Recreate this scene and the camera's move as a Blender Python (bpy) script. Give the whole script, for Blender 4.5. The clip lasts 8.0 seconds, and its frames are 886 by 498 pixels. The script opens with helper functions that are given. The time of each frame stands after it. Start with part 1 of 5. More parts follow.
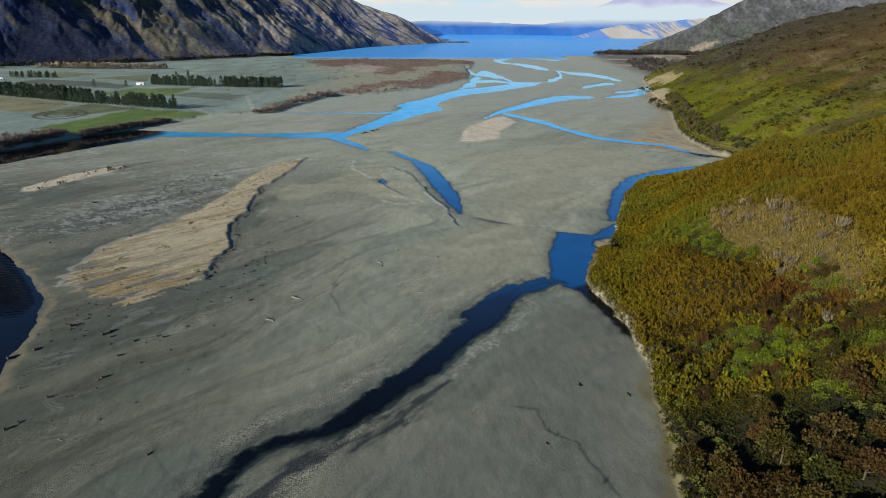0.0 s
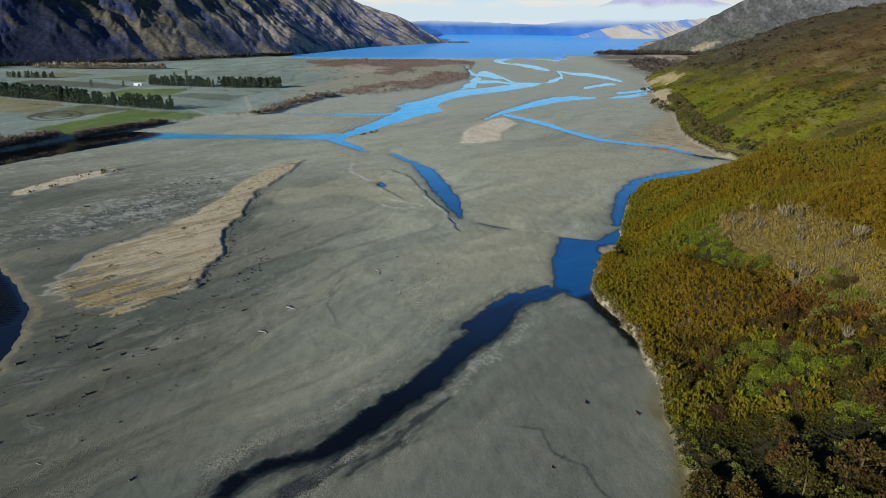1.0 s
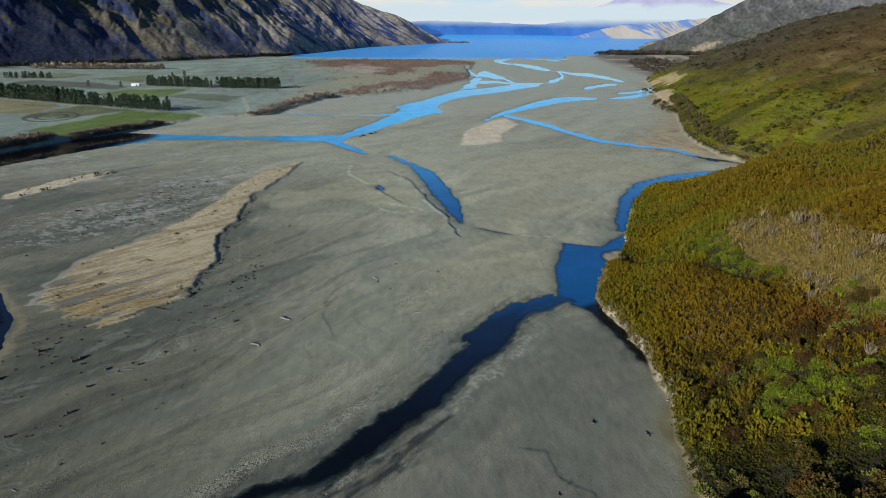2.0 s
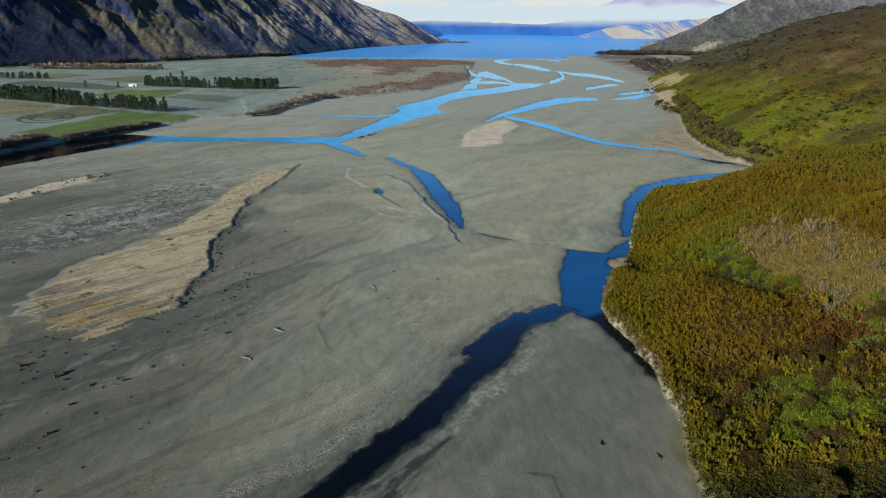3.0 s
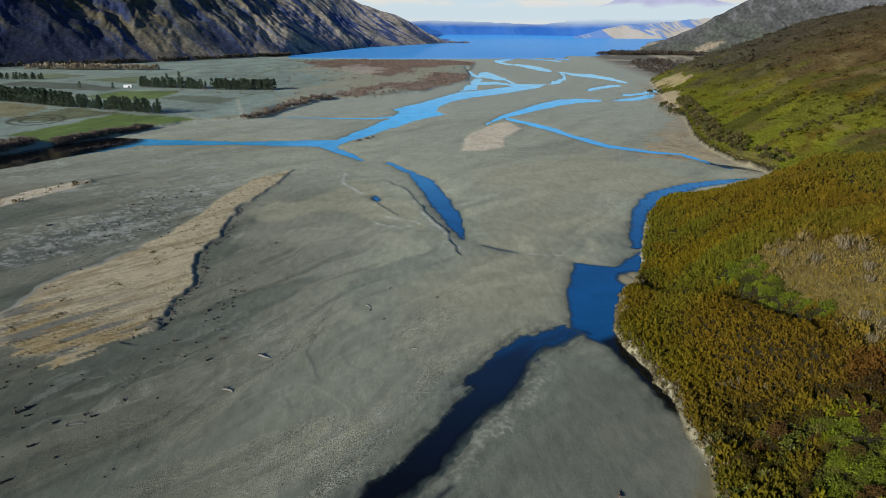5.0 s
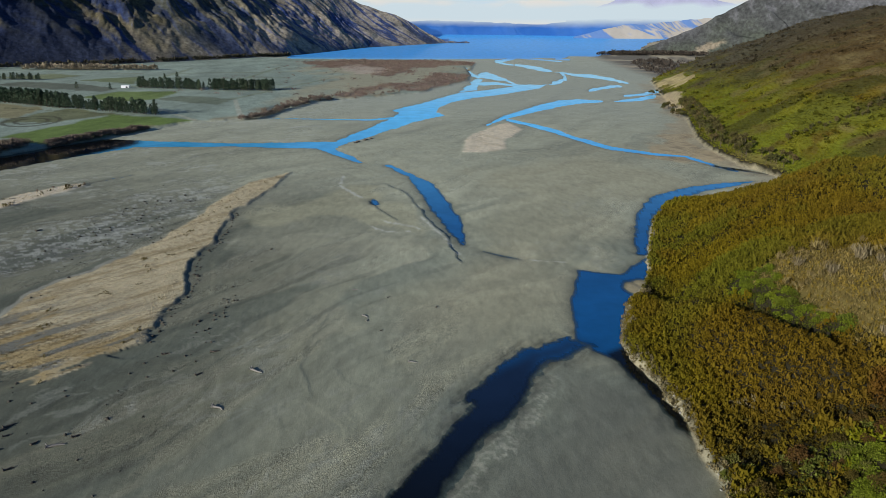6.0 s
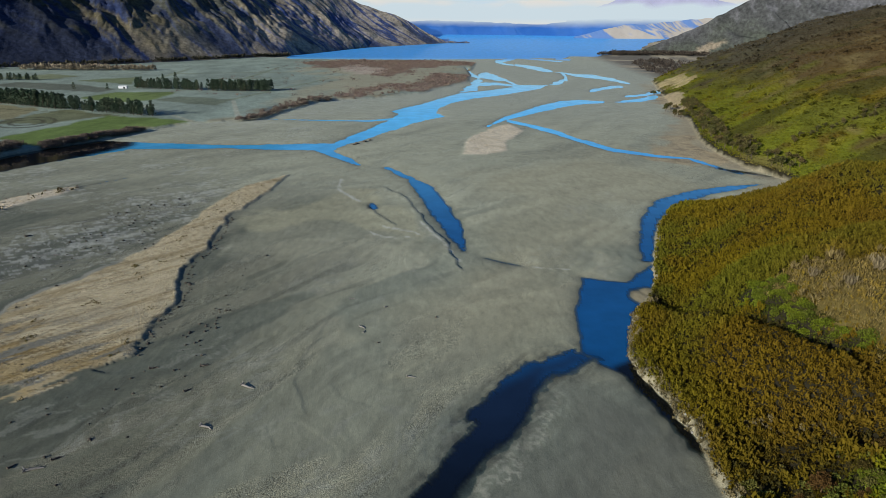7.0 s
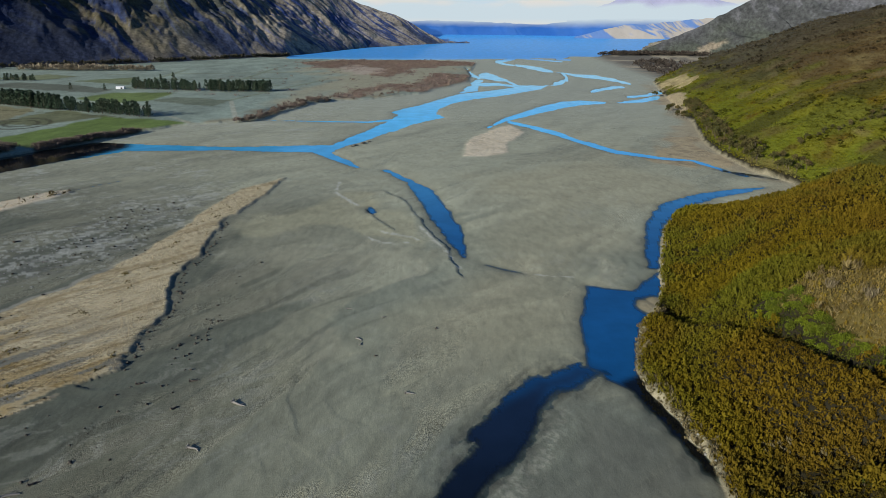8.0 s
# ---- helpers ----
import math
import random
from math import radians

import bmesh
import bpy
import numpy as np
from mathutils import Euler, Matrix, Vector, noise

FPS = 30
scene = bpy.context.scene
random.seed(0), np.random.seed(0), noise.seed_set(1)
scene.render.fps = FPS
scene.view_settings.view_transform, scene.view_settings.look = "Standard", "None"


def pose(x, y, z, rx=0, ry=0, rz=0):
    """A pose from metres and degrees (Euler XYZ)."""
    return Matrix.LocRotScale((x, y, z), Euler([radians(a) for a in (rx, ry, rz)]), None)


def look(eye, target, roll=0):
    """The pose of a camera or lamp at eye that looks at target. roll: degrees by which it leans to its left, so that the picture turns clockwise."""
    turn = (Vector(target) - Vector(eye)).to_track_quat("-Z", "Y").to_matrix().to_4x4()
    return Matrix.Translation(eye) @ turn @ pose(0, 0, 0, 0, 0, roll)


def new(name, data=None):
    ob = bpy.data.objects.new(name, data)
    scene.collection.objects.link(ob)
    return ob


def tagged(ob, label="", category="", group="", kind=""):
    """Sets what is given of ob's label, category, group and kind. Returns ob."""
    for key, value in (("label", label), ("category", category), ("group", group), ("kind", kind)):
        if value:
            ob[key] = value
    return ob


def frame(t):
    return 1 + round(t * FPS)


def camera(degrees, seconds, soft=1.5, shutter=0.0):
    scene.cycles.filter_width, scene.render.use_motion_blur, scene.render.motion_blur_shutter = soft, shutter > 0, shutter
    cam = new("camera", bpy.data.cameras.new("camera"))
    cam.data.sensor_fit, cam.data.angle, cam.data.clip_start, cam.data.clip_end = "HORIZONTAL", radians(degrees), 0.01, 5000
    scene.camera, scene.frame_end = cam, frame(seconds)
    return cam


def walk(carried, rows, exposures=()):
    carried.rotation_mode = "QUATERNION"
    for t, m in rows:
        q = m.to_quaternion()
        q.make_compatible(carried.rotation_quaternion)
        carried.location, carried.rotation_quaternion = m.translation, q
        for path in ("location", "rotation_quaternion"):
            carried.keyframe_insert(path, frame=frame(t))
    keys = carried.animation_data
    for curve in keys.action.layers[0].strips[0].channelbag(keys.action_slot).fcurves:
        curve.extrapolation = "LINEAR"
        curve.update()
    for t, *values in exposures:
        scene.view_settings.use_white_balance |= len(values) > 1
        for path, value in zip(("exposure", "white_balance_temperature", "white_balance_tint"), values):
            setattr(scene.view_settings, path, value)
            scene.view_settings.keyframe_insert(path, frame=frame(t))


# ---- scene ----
cam = camera(70.8, 8.0, soft=0.85)
PATH = [
    (0.0, -0.60, 99.58),
    (1.5, 13.10, 99.66),
    (3.0, 26.90, 99.68),
    (4.5, 40.90, 99.70),
    (6.0, 54.30, 99.80),
    (8.0, 72.15, 99.90),
]
walk(cam, [(t, look((0.25, y, z), (0.25, y + 1.8865, z - 0.6645), 0.4)) for t, y, z in PATH], [(0, 0.43), (8, 0.29)])

# ---- light ----
SUN_EL, SUN_AZ = radians(18), radians(228)      # azimuth clockwise from +y: the sun stands behind and to one side of the flight
world = bpy.data.worlds.new("world")
scene.world = world
world.use_nodes = True
wn = world.node_tree
sky = wn.nodes.new("ShaderNodeTexSky")
sky.sky_type, sky.sun_disc = "NISHITA", False
sky.sun_elevation, sky.sun_rotation = SUN_EL, SUN_AZ
sky.air_density, sky.dust_density, sky.ozone_density = 0.7, 0.0, 6.0
wn.nodes["Background"].inputs["Strength"].default_value = 0.095
wn.links.new(sky.outputs["Color"], wn.nodes["Background"].inputs["Color"])
sun_data = bpy.data.lights.new("sun", "SUN")
sun_data.energy, sun_data.angle, sun_data.color = 4.8, radians(0.5), (0.985, 0.955, 0.895)
sun = new("sun", sun_data)
sun.matrix_world = look((math.sin(SUN_AZ) * 500, math.cos(SUN_AZ) * 500, math.tan(SUN_EL) * 500), (0, 0, 0))

# ---- numeric helpers ----
A = np.array


def hash01(ix, iy, seed=0):
    n = (ix.astype(np.int64) * 374761393 + iy.astype(np.int64) * 668265263 + seed * 974711) & 0x7FFFFFFF
    n = ((n ^ (n >> 13)) * 1274126177) & 0x7FFFFFFF
    n = ((n ^ (n >> 16)) * 1103515245 + 12345) & 0x7FFFFFFF
    return (n & 0xFFFFFF) / float(0xFFFFFF)


def vnoise(x, y, seed=0):
    """Smooth value noise, -1 to 1."""
    x, y = np.asarray(x, float), np.asarray(y, float)
    ix, iy = np.floor(x), np.floor(y)
    fx, fy = x - ix, y - iy
    fx, fy = fx * fx * fx * (fx * (fx * 6 - 15) + 10), fy * fy * fy * (fy * (fy * 6 - 15) + 10)
    a, b = hash01(ix, iy, seed), hash01(ix + 1, iy, seed)
    c, d = hash01(ix, iy + 1, seed), hash01(ix + 1, iy + 1, seed)
    return 2 * ((a * (1 - fx) + b * fx) * (1 - fy) + (c * (1 - fx) + d * fx) * fy) - 1


def fbm(x, y, octaves=4, seed=0, gain=0.5):
    total, amp, f = 0, 1.0, 1.0
    for k in range(octaves):
        total = total + amp * vnoise(x * f + 17.3 * k, y * f - 9.1 * k, seed + k)
        amp, f = amp * gain, f * 2.03
    return total


def ridged(x, y, octaves=4, seed=0):
    total, amp, f = 0, 1.0, 1.0
    for k in range(octaves):
        total = total + amp * (1 - np.abs(vnoise(x * f + 5.7 * k, y * f + 3.3 * k, seed + k)) * 2)
        amp, f = amp * 0.5, f * 2.1
    return total


def smooth(a, b, v):
    k = np.clip((v - a) / (b - a), 0, 1)
    return k * k * (3 - 2 * k)


def area(pts, x, y):
    """Signed distance to a polygon: negative inside."""
    p = A(pts, float)
    best, inside = np.full(x.shape, 1e18), np.zeros(x.shape, bool)
    for (ax, ay), (bx, by) in zip(p, np.roll(p, -1, 0)):
        ex, ey = bx - ax, by - ay
        wx, wy = x - ax, y - ay
        t = np.clip((wx * ex + wy * ey) / (ex * ex + ey * ey + 1e-9), 0, 1)
        best = np.minimum(best, (wx - t * ex) ** 2 + (wy - t * ey) ** 2)
        cross = ((ay > y) != (by > y)) & (x < (bx - ax) * (y - ay) / (by - ay + 1e-12) + ax)
        inside ^= cross
    return np.where(inside, -1, 1) * np.sqrt(best)


def course(pts, x, y):
    """Signed distance to a stream of varying width along (x, y, width)."""
    best = np.full(x.shape, 1e9)
    for (ax, ay, aw), (bx, by, bw) in zip(pts[:-1], pts[1:]):
        ex, ey = bx - ax, by - ay
        wx, wy = x - ax, y - ay
        t = np.clip((wx * ex + wy * ey) / (ex * ex + ey * ey + 1e-9), 0, 1)
        best = np.minimum(best, np.hypot(wx - t * ex, wy - t * ey) - (aw + (bw - aw) * t) / 2)
    return best


CX, CY, CZ = 0.25, 36.0, 99.7


def far(x, y, z):
    """Draws what is more than 1.8 km off closer along the line of sight, so that 20 km fit into 3.5 km."""
    dx, dy = x - CX, y - CY
    d = np.hypot(dx, dy)
    s = np.where(d > 1800, (3600 - 1800 * 1800 / np.maximum(d, 1800)) / np.maximum(d, 1), 1.0)
    return CX + dx * s, CY + dy * s, CZ + (z - CZ) * s


# ---- plan ----
WATER = -0.6
GRASS_ISLAND = [(-112, 503), (-112, 460), (-116, 437), (-120, 398), (-118, 377), (-113, 348), (-114, 317), (-102, 281), (-104, 269), (-102, 240),
                (-110, 231), (-120, 218), (-139, 226), (-154, 235), (-160, 244), (-162, 264), (-162, 288), (-152, 305), (-143, 333), (-137, 383), (-137, 431), (-131, 470)]
SIDE_POOL = [(-130, 150), (-139, 180), (-147, 205), (-155, 221), (-175, 244), (-211, 279), (-300, 330), (-330, 150), (-160, 120)]
LONG_CHANNEL = [(-75, 80), (-57, 113), (-52.5, 122), (-51, 128), (-46.5, 133), (-42.6, 137.5), (-37.6, 138), (-32.8, 140), (-27.6, 148), (-21, 157.5), (-13.5, 169), (-7.6, 176), (-2.2, 186),
                (3.9, 198), (9.5, 208), (5, 207.5), (8, 212), (12, 217.5), (17.3, 227), (24, 235), (27, 240), (31.5, 241), (37, 244), (42.4, 249), (48, 246), (51.5, 242),
                (46, 238), (41.5, 233), (35, 231), (29.2, 221), (27, 213), (24.5, 208), (20.3, 200), (10.6, 189), (5.2, 177), (0.4, 168), (-6, 161), (-13.2, 150), (-22, 139), (-28, 135),
                (-37, 132.5), (-43, 128), (-46.4, 123), (-48, 113), (-63, 80)]
POOL = [(60, 313), (78, 307), (92, 326), (99, 335), (100, 318), (86, 300), (79, 286), (71, 270), (63, 250), (62, 230), (58, 229), (51, 238), (46, 246), (50, 276)]
RIVER = [(-470, 330), (-420, 310), (-345, 468), (-322, 517), (-300, 562), (-272, 606), (-187, 612), (-126, 606), (-96, 604), (-91, 629), (-77, 662), (-67, 690), (-50, 731), (-34, 776), (-13, 815),
         (2, 837), (-10, 870), (-7, 917), (12, 988), (46, 1050), (87, 1097), (140, 1175), (176, 1232), (195, 1294), (166, 1311), (129, 1258), (65, 1169), (27, 1131), (-8, 1038),
         (-31, 967), (-52, 924), (-67, 882), (-55, 853), (-66, 787), (-75, 751), (-91, 685), (-101, 642), (-187, 628), (-270, 637), (-323, 646), (-351, 591), (-375, 524)]
BANK_REACH = [(-480, 300), (-345, 468), (-322, 517), (-300, 570), (-285, 620), (-300, 660), (-420, 600), (-500, 400)]
LAKE = [(-620, 2660), (-546, 2330), (-372, 2302), (-94, 2346), (198, 2441), (349, 2623), (612, 2786), (760, 3050), (1045, 3600), (1774, 5800), (3000, 9000), (40000, 40000), (-40000, 40000), (-6000, 9000), (-120, 5400), (-420, 4000), (-580, 3100)]
HILL = [(40, -400), (44, 0), (50, 80), (53, 114), (58, 130), (60, 145), (62, 162), (65, 176), (66, 200), (62, 225), (61, 245), (64, 258), (72, 275), (88, 303), (95, 330),
        (107, 362), (119, 395), (135, 419), (190, 429), (240, 472), (244, 505), (234, 542), (238, 614), (249, 673), (291, 812), (314, 922), (372, 1162), (434, 1411),
        (560, 1650), (690, 1850), (860, 2203), (1050, 2500), (3000, 2500), (3000, -400)]
TERRACE = [(-600, 100), (-500, 300), (-409, 450), (-375, 524), (-351, 591), (-323, 646), (-303, 710), (-279, 749), (-229, 789), (-217, 919), (-165, 1004), (-114, 1026),
           (-45, 1110), (53, 1381), (62, 1607), (99, 2126), (-94, 2300), (-372, 2280), (-546, 2300), (-700, 2500), (-3000, 2500), (-3000, 100)]
SAND_BAR = [(18, 590), (19, 640), (30, 688), (50, 735), (73, 775), (84, 724), (70, 678), (57.5, 645), (55.5, 606), (36, 586)]
TAN_BAR = [(-274, 397), (-272, 414), (-265, 436), (-254, 456), (-245, 469), (-237, 462), (-242, 443), (-250, 422), (-256, 404), (-262, 388), (-269, 385)]
SILT_FAN = [(30, 60), (62, 100), (64, 170), (64, 190), (52, 232), (40, 226), (22, 196), (0, 160), (-20, 130), (-25, 60)]
FOOT_WATER = [(56, 236), (62, 240), (66, 226), (70, 200), (70, 184), (64, 184), (60, 205)]
CREEKS = [   # streams: (x, y, width)
    [(60, 232, 7), (63, 215, 5.5), (66, 197, 4), (67, 188, 1)],
    [(96, 335, 7), (102, 358, 8), (117, 401, 10), (140, 440, 13), (170, 464, 14), (205, 482, 8), (220, 488, 1)],
    [(242, 512, 2), (232, 524, 7), (222, 533, 5), (208, 546, 1)],
]
SIDE_ARMS = [   # streams: (x, y, width)
    [(-106, 606, 12), (-80, 568, 9), (-66, 545, 3)],
    [(-43, 535, 4), (-23, 498, 6), (-12, 469, 13), (-1, 413, 14), (7, 372, 10), (10, 346, 2)],
    [(-205, 800, 3), (-150, 795, 5), (-85, 792, 9), (-60, 810, 14)],
]
BRAIDS = [   # streams: (x, y, width)
    [(-43, 431, 3), (-41, 421, 5.5)],
    [(20, 336, 0.6), (28, 330, 2), (36, 326, 0.6)],
    [(-241, 466, 0.6), (-233, 481, 1.4), (-223, 494, 0.8)],
    [(232, 1010, 9), (252, 1008, 4), (272, 1018, 7)],
    [(188, 1296, 6), (216, 1322, 9)],
    [(260, 1440, 8), (278, 1540, 5), (293, 1670, 9)],
    [(278, 1700, 8), (298, 1680, 9)],
    [(140, 1300, 8), (130, 1420, 8)],
]
ARMS_EAST = [   # outlines of the river's far arms
    [(49, 760), (74, 835), (104, 895), (138, 963), (175, 1022), (207, 1041), (240, 1023), (235, 999), (195, 978), (162, 941), (128, 890), (99, 848), (71, 804), (48, 751)],
    [(75, 812), (97, 776), (119, 735), (130, 686), (149, 631), (171, 606), (168, 596), (145, 616), (127, 665), (114, 703), (94, 753), (73, 792)],
    [(138, 672), (154, 624), (184, 595), (207, 583), (218, 542), (226, 521), (222, 519), (214, 536), (203, 577), (181, 584), (150, 608), (132, 650)],
]
ARMS_LAGOON = [
    [(62, 1884), (68, 1662), (83, 1503), (66, 1406), (33, 1188), (26, 1146), (56, 1179), (78, 1422), (63, 1527), (56, 1807)],
    [(80, 1603), (106, 1698), (123, 1560), (134, 1451), (130, 1404), (111, 1410), (92, 1455), (75, 1494)],
    [(53, 1347), (80, 1357), (107, 1359), (134, 1305), (160, 1306), (157, 1278), (131, 1270), (103, 1298), (76, 1278), (51, 1307)],
    [(220, 1356), (247, 1438), (265, 1460), (258, 1420), (230, 1336), (211, 1302)],
]
ARMS_FAR = [
    [(175, 2304), (230, 2459), (284, 2597), (346, 2455), (401, 2299), (388, 2222), (334, 2368), (271, 2476), (211, 2252), (164, 2155)],
    [(175, 2304), (193, 2151), (212, 2047), (206, 1986), (183, 2036), (164, 2155)],
    [(221, 2072), (252, 2007), (278, 1911), (282, 1728), (272, 1663), (253, 1736), (231, 1840), (212, 1994)],
    [(297, 1698), (323, 1639), (356, 1613), (375, 1507), (381, 1377), (367, 1335), (355, 1426), (332, 1503), (304, 1543), (290, 1655)],
    [(260, 1203), (303, 1278), (346, 1316), (336, 1272), (291, 1219), (252, 1165)],
    [(266, 1027), (308, 1068), (355, 1133), (380, 1175), (400, 1215), (381, 1212), (340, 1146), (294, 1106), (290, 1080), (332, 1109), (358, 1150), (352, 1107), (333, 1061), (298, 1024), (261, 1003)],
    [(420, 2510), (465, 2454), (447, 2358), (400, 2385)],
]
STREAMS = CREEKS + SIDE_ARMS + BRAIDS

CREASE_Y, CREASE_X = [196, 203, 210, 218, 227, 233, 241, 250, 259, 265, 274, 294], [100.5, 99, 98, 96.5, 94.5, 93, 90.5, 86.5, 84, 82, 80, 79]     # a fold across the headland
SCARPS = [  # low cut banks, the land on the one side higher by so much
    ([(-40, 470), (-24, 445), (-12, 403), (-4, 373), (3, 356), (4, 339), (9, 320)], 0.5),
    ([(-46, 425), (-38, 408), (-26, 384)], 0.45),
    ([(20, 150), (27, 148), (28, 138), (35, 133), (38, 124), (40, 114)], 0.13),
    ([(-42, 267), (-45, 237), (-44, 225), (-38, 211)], 0.13),
]


def relief(x, y):
    """Height of the land and what covers it."""
    wob = fbm(x / 7, y / 9, 3, 11)
    near = smooth(1500, 300, y)
    water = np.full(x.shape, 1e9)
    fray = fbm((x * 0.8 - y * 0.6) / 1.6, (x * 0.6 + y * 0.8) / 4.5, 3, 15) + 0.6 * fbm((x * 0.8 - y * 0.6) / 0.8, (x * 0.6 + y * 0.8) / 2.6, 2, 16)
    for pts, rag, fr in ((SIDE_POOL, 0.8, 0.2), (POOL, 0.6, 0.2), (LONG_CHANNEL, 0.22, 0.95), (RIVER, 2.0, 0.5)):
        water = np.minimum(water, area(pts, x, y) + rag * wob * (0.4 + 0.6 * near) + fr * fray)
    for pts in ARMS_EAST + ARMS_LAGOON + ARMS_FAR:
        water = np.minimum(water, area(pts, x, y) + 0.9 * wob + 0.4 * fray + 5.0 * smooth(600, 1500, y) * fbm(x / 16, y / 34, 4, 17))
    for pts in STREAMS:
        rag = min(0.9, 0.14 * max(p[2] for p in pts))
        water = np.minimum(water, course(pts, x, y) + rag * (wob + 0.5 * fray))
    lake = area(LAKE, x, y) + 12 * fbm(x / 90, y / 90, 3, 5)
    water = np.minimum(water, lake)
    wave = fbm((x * 0.80 - y * 0.60 + 14 * fbm(x / 90, y / 90, 3, 79)) / 16, (x * 0.60 + y * 0.80) / 80, 4, 21)
    bars = 0.09 * wave + 0.03 * fbm((x * 0.80 - y * 0.60) / 4, (x * 0.60 + y * 0.80) / 16, 3, 31)
    steps = 2.4 * fbm((x * 0.80 - y * 0.60 + 20 * fbm(x / 60, y / 60, 3, 25)) / 26, (x * 0.60 + y * 0.80) / 75, 3, 23)
    bars = bars + 0.07 * smooth(0, 40, area(SILT_FAN, x, y)) * (np.floor(steps) + smooth(0.0, 0.10, steps - np.floor(steps)) - steps)
    shelf = 0.25 + 0.75 * smooth(0, 9, np.where(area(LONG_CHANNEL, x, y) < 1, course([(px, py, 0) for px, py in LONG_CHANNEL[25:]], x, y), 9.0))      # one bank shelves gently
    z = np.where(water < 0, WATER - np.minimum(1.6, 0.16 * -water * shelf), WATER + 0.62 * (1 - np.exp(-np.maximum(water, 0) / 5)) + bars * np.clip(water / 9, 0, 1))
    z = np.where(lake < 0, WATER - np.minimum(4, 0.1 * -lake), z)
    for sx, sy, sr in ((80, 292, 3.2), (76, 276, 2.6), (84, 297, 2.5)):
        z = np.maximum(z, WATER + 0.05 - 0.10 * np.maximum(np.hypot(x - sx, (y - sy) * 0.7) - sr + 1.2 * wob, -2))
    # grass island with a cut bank on one side
    isl = area(GRASS_ISLAND, x, y) + 1.3 * fbm(x / 9, y / 9, 3, 41) + 4.0 * smooth(270, 225, y) * fbm((x - y) / 5, (x + y) / 22, 3, 45)
    east = smooth(40, 3, course([(px, py, 0) for px, py in GRASS_ISLAND[:10]], x, y))
    rise = np.where(isl < 0, 1, np.exp(-np.maximum(isl, 0) / np.where(east > 0.9, 0.5, 5.0)))
    z = z + rise * (0.2 + 0.52 * east)
    for pts, h in SCARPS:
        for (ax, ay), (bx, by) in zip(pts[:-1], pts[1:]):
            ex, ey = bx - ax, by - ay
            ln = math.hypot(ex, ey)
            t, side = ((x - ax) * ex + (y - ay) * ey) / ln, ((y - ay) * ex - (x - ax) * ey) / ln + 0.9 * wob
            z = z + h * smooth(-2, 1, t) * smooth(ln + 2, ln - 1, t) * smooth(0.5, -0.3, side) * np.exp(np.minimum(side, 0) / 7)
    bar = np.minimum(area(SAND_BAR, x, y), area(TAN_BAR, x, y)) + 1.5 * fbm(x / 9, y / 12, 3, 43)
    z = z + 0.35 * smooth(2.5, -3, bar)
    # farm terrace
    ter = -area(TERRACE, x, y) + 3.5 * fbm(x / 16, y / 16, 3, 51)
    z = np.where(water > 0, z + smooth(0, 5, ter) * (2.0 + 0.3 * fbm(x / 120, y / 120, 3, 53)), z)
    # wooded hill
    d = -area(HILL, x, y) + 1.2 * fbm(x / 8, y / 8, 3, 61) * smooth(0, 10, 400 - y + 200)
    di = np.maximum(d, 0)
    slope = 0.47 * np.minimum(di, 45) * (1 - 0.3 * np.exp(-((y - 412) / 42) ** 2)) + 0.42 * np.maximum(di - 45, 0)
    head = smooth(400, 320, y)
    bench = np.interp(di, [0, 14, 36, 60, 75, 600], [0, 4.0, 18.6, 31.5, 36.5, 257])         # the headland: a low apron, a steeper face, then the crown
    slope = slope * (1 - head) + bench * head
    top = np.interp(y, [-400, 100, 900, 1200, 1400, 1700, 2100, 3000], [150, 150, 166, 164, 146, 78, 14, 10])
    slope = np.where(slope < 0.6 * top, slope, top - 0.4 * top * np.exp(-(slope - 0.6 * top) / (0.4 * top)))
    fold = x - np.interp(y, CREASE_Y, CREASE_X)
    run = smooth(182, 200, y) * smooth(294, 280, y)
    slope = slope + np.interp(y, [190, 200, 213, 228, 244], [5.5, 5.0, 3.5, 1.5, 0.4]) * smooth(-18, -5, fold) * smooth(1.0, -1.0, fold) * run
    wide, deep = np.interp(y, [205, 235, 252, 285], [10, 13, 21, 21]), np.interp(y, [190, 205, 225, 250, 285], [0, 1.5, 3.0, 5.5, 4.0])
    slope = slope - deep * smooth(-0.5, 2.0, fold) * smooth(1.0, 0.4, fold / wide) * run * smooth(1, 12, di)
    gully = fbm(x / 55, y / 55, 4, 71) * 5 + ridged(x / 160, y / 160, 3, 77) * 5
    hill = slope + 1.6 * smooth(0, 2.5, di) + gully * smooth(8, 90, di)
    z = np.where(d > 0, z * (1 - smooth(0, 3, di)) + np.maximum(hill, 0.1) * smooth(0, 3, di), z)
    return z, dict(water=water, lake=lake, island=isl, bar=bar, terrace=ter, hill=d)


# ---- materials ----
def material(name, rough=0.8, spec=0.3):
    m = bpy.data.materials.new(name)
    m.use_nodes = True
    b = m.node_tree.nodes["Principled BSDF"]
    b.inputs["Roughness"].default_value, b.inputs["Specular IOR Level"].default_value = rough, spec
    return m, m.node_tree, b


def node(nt, kind, **values):
    n = nt.nodes.new(kind)
    for key, v in values.items():
        n.inputs[key].default_value = v
    return n


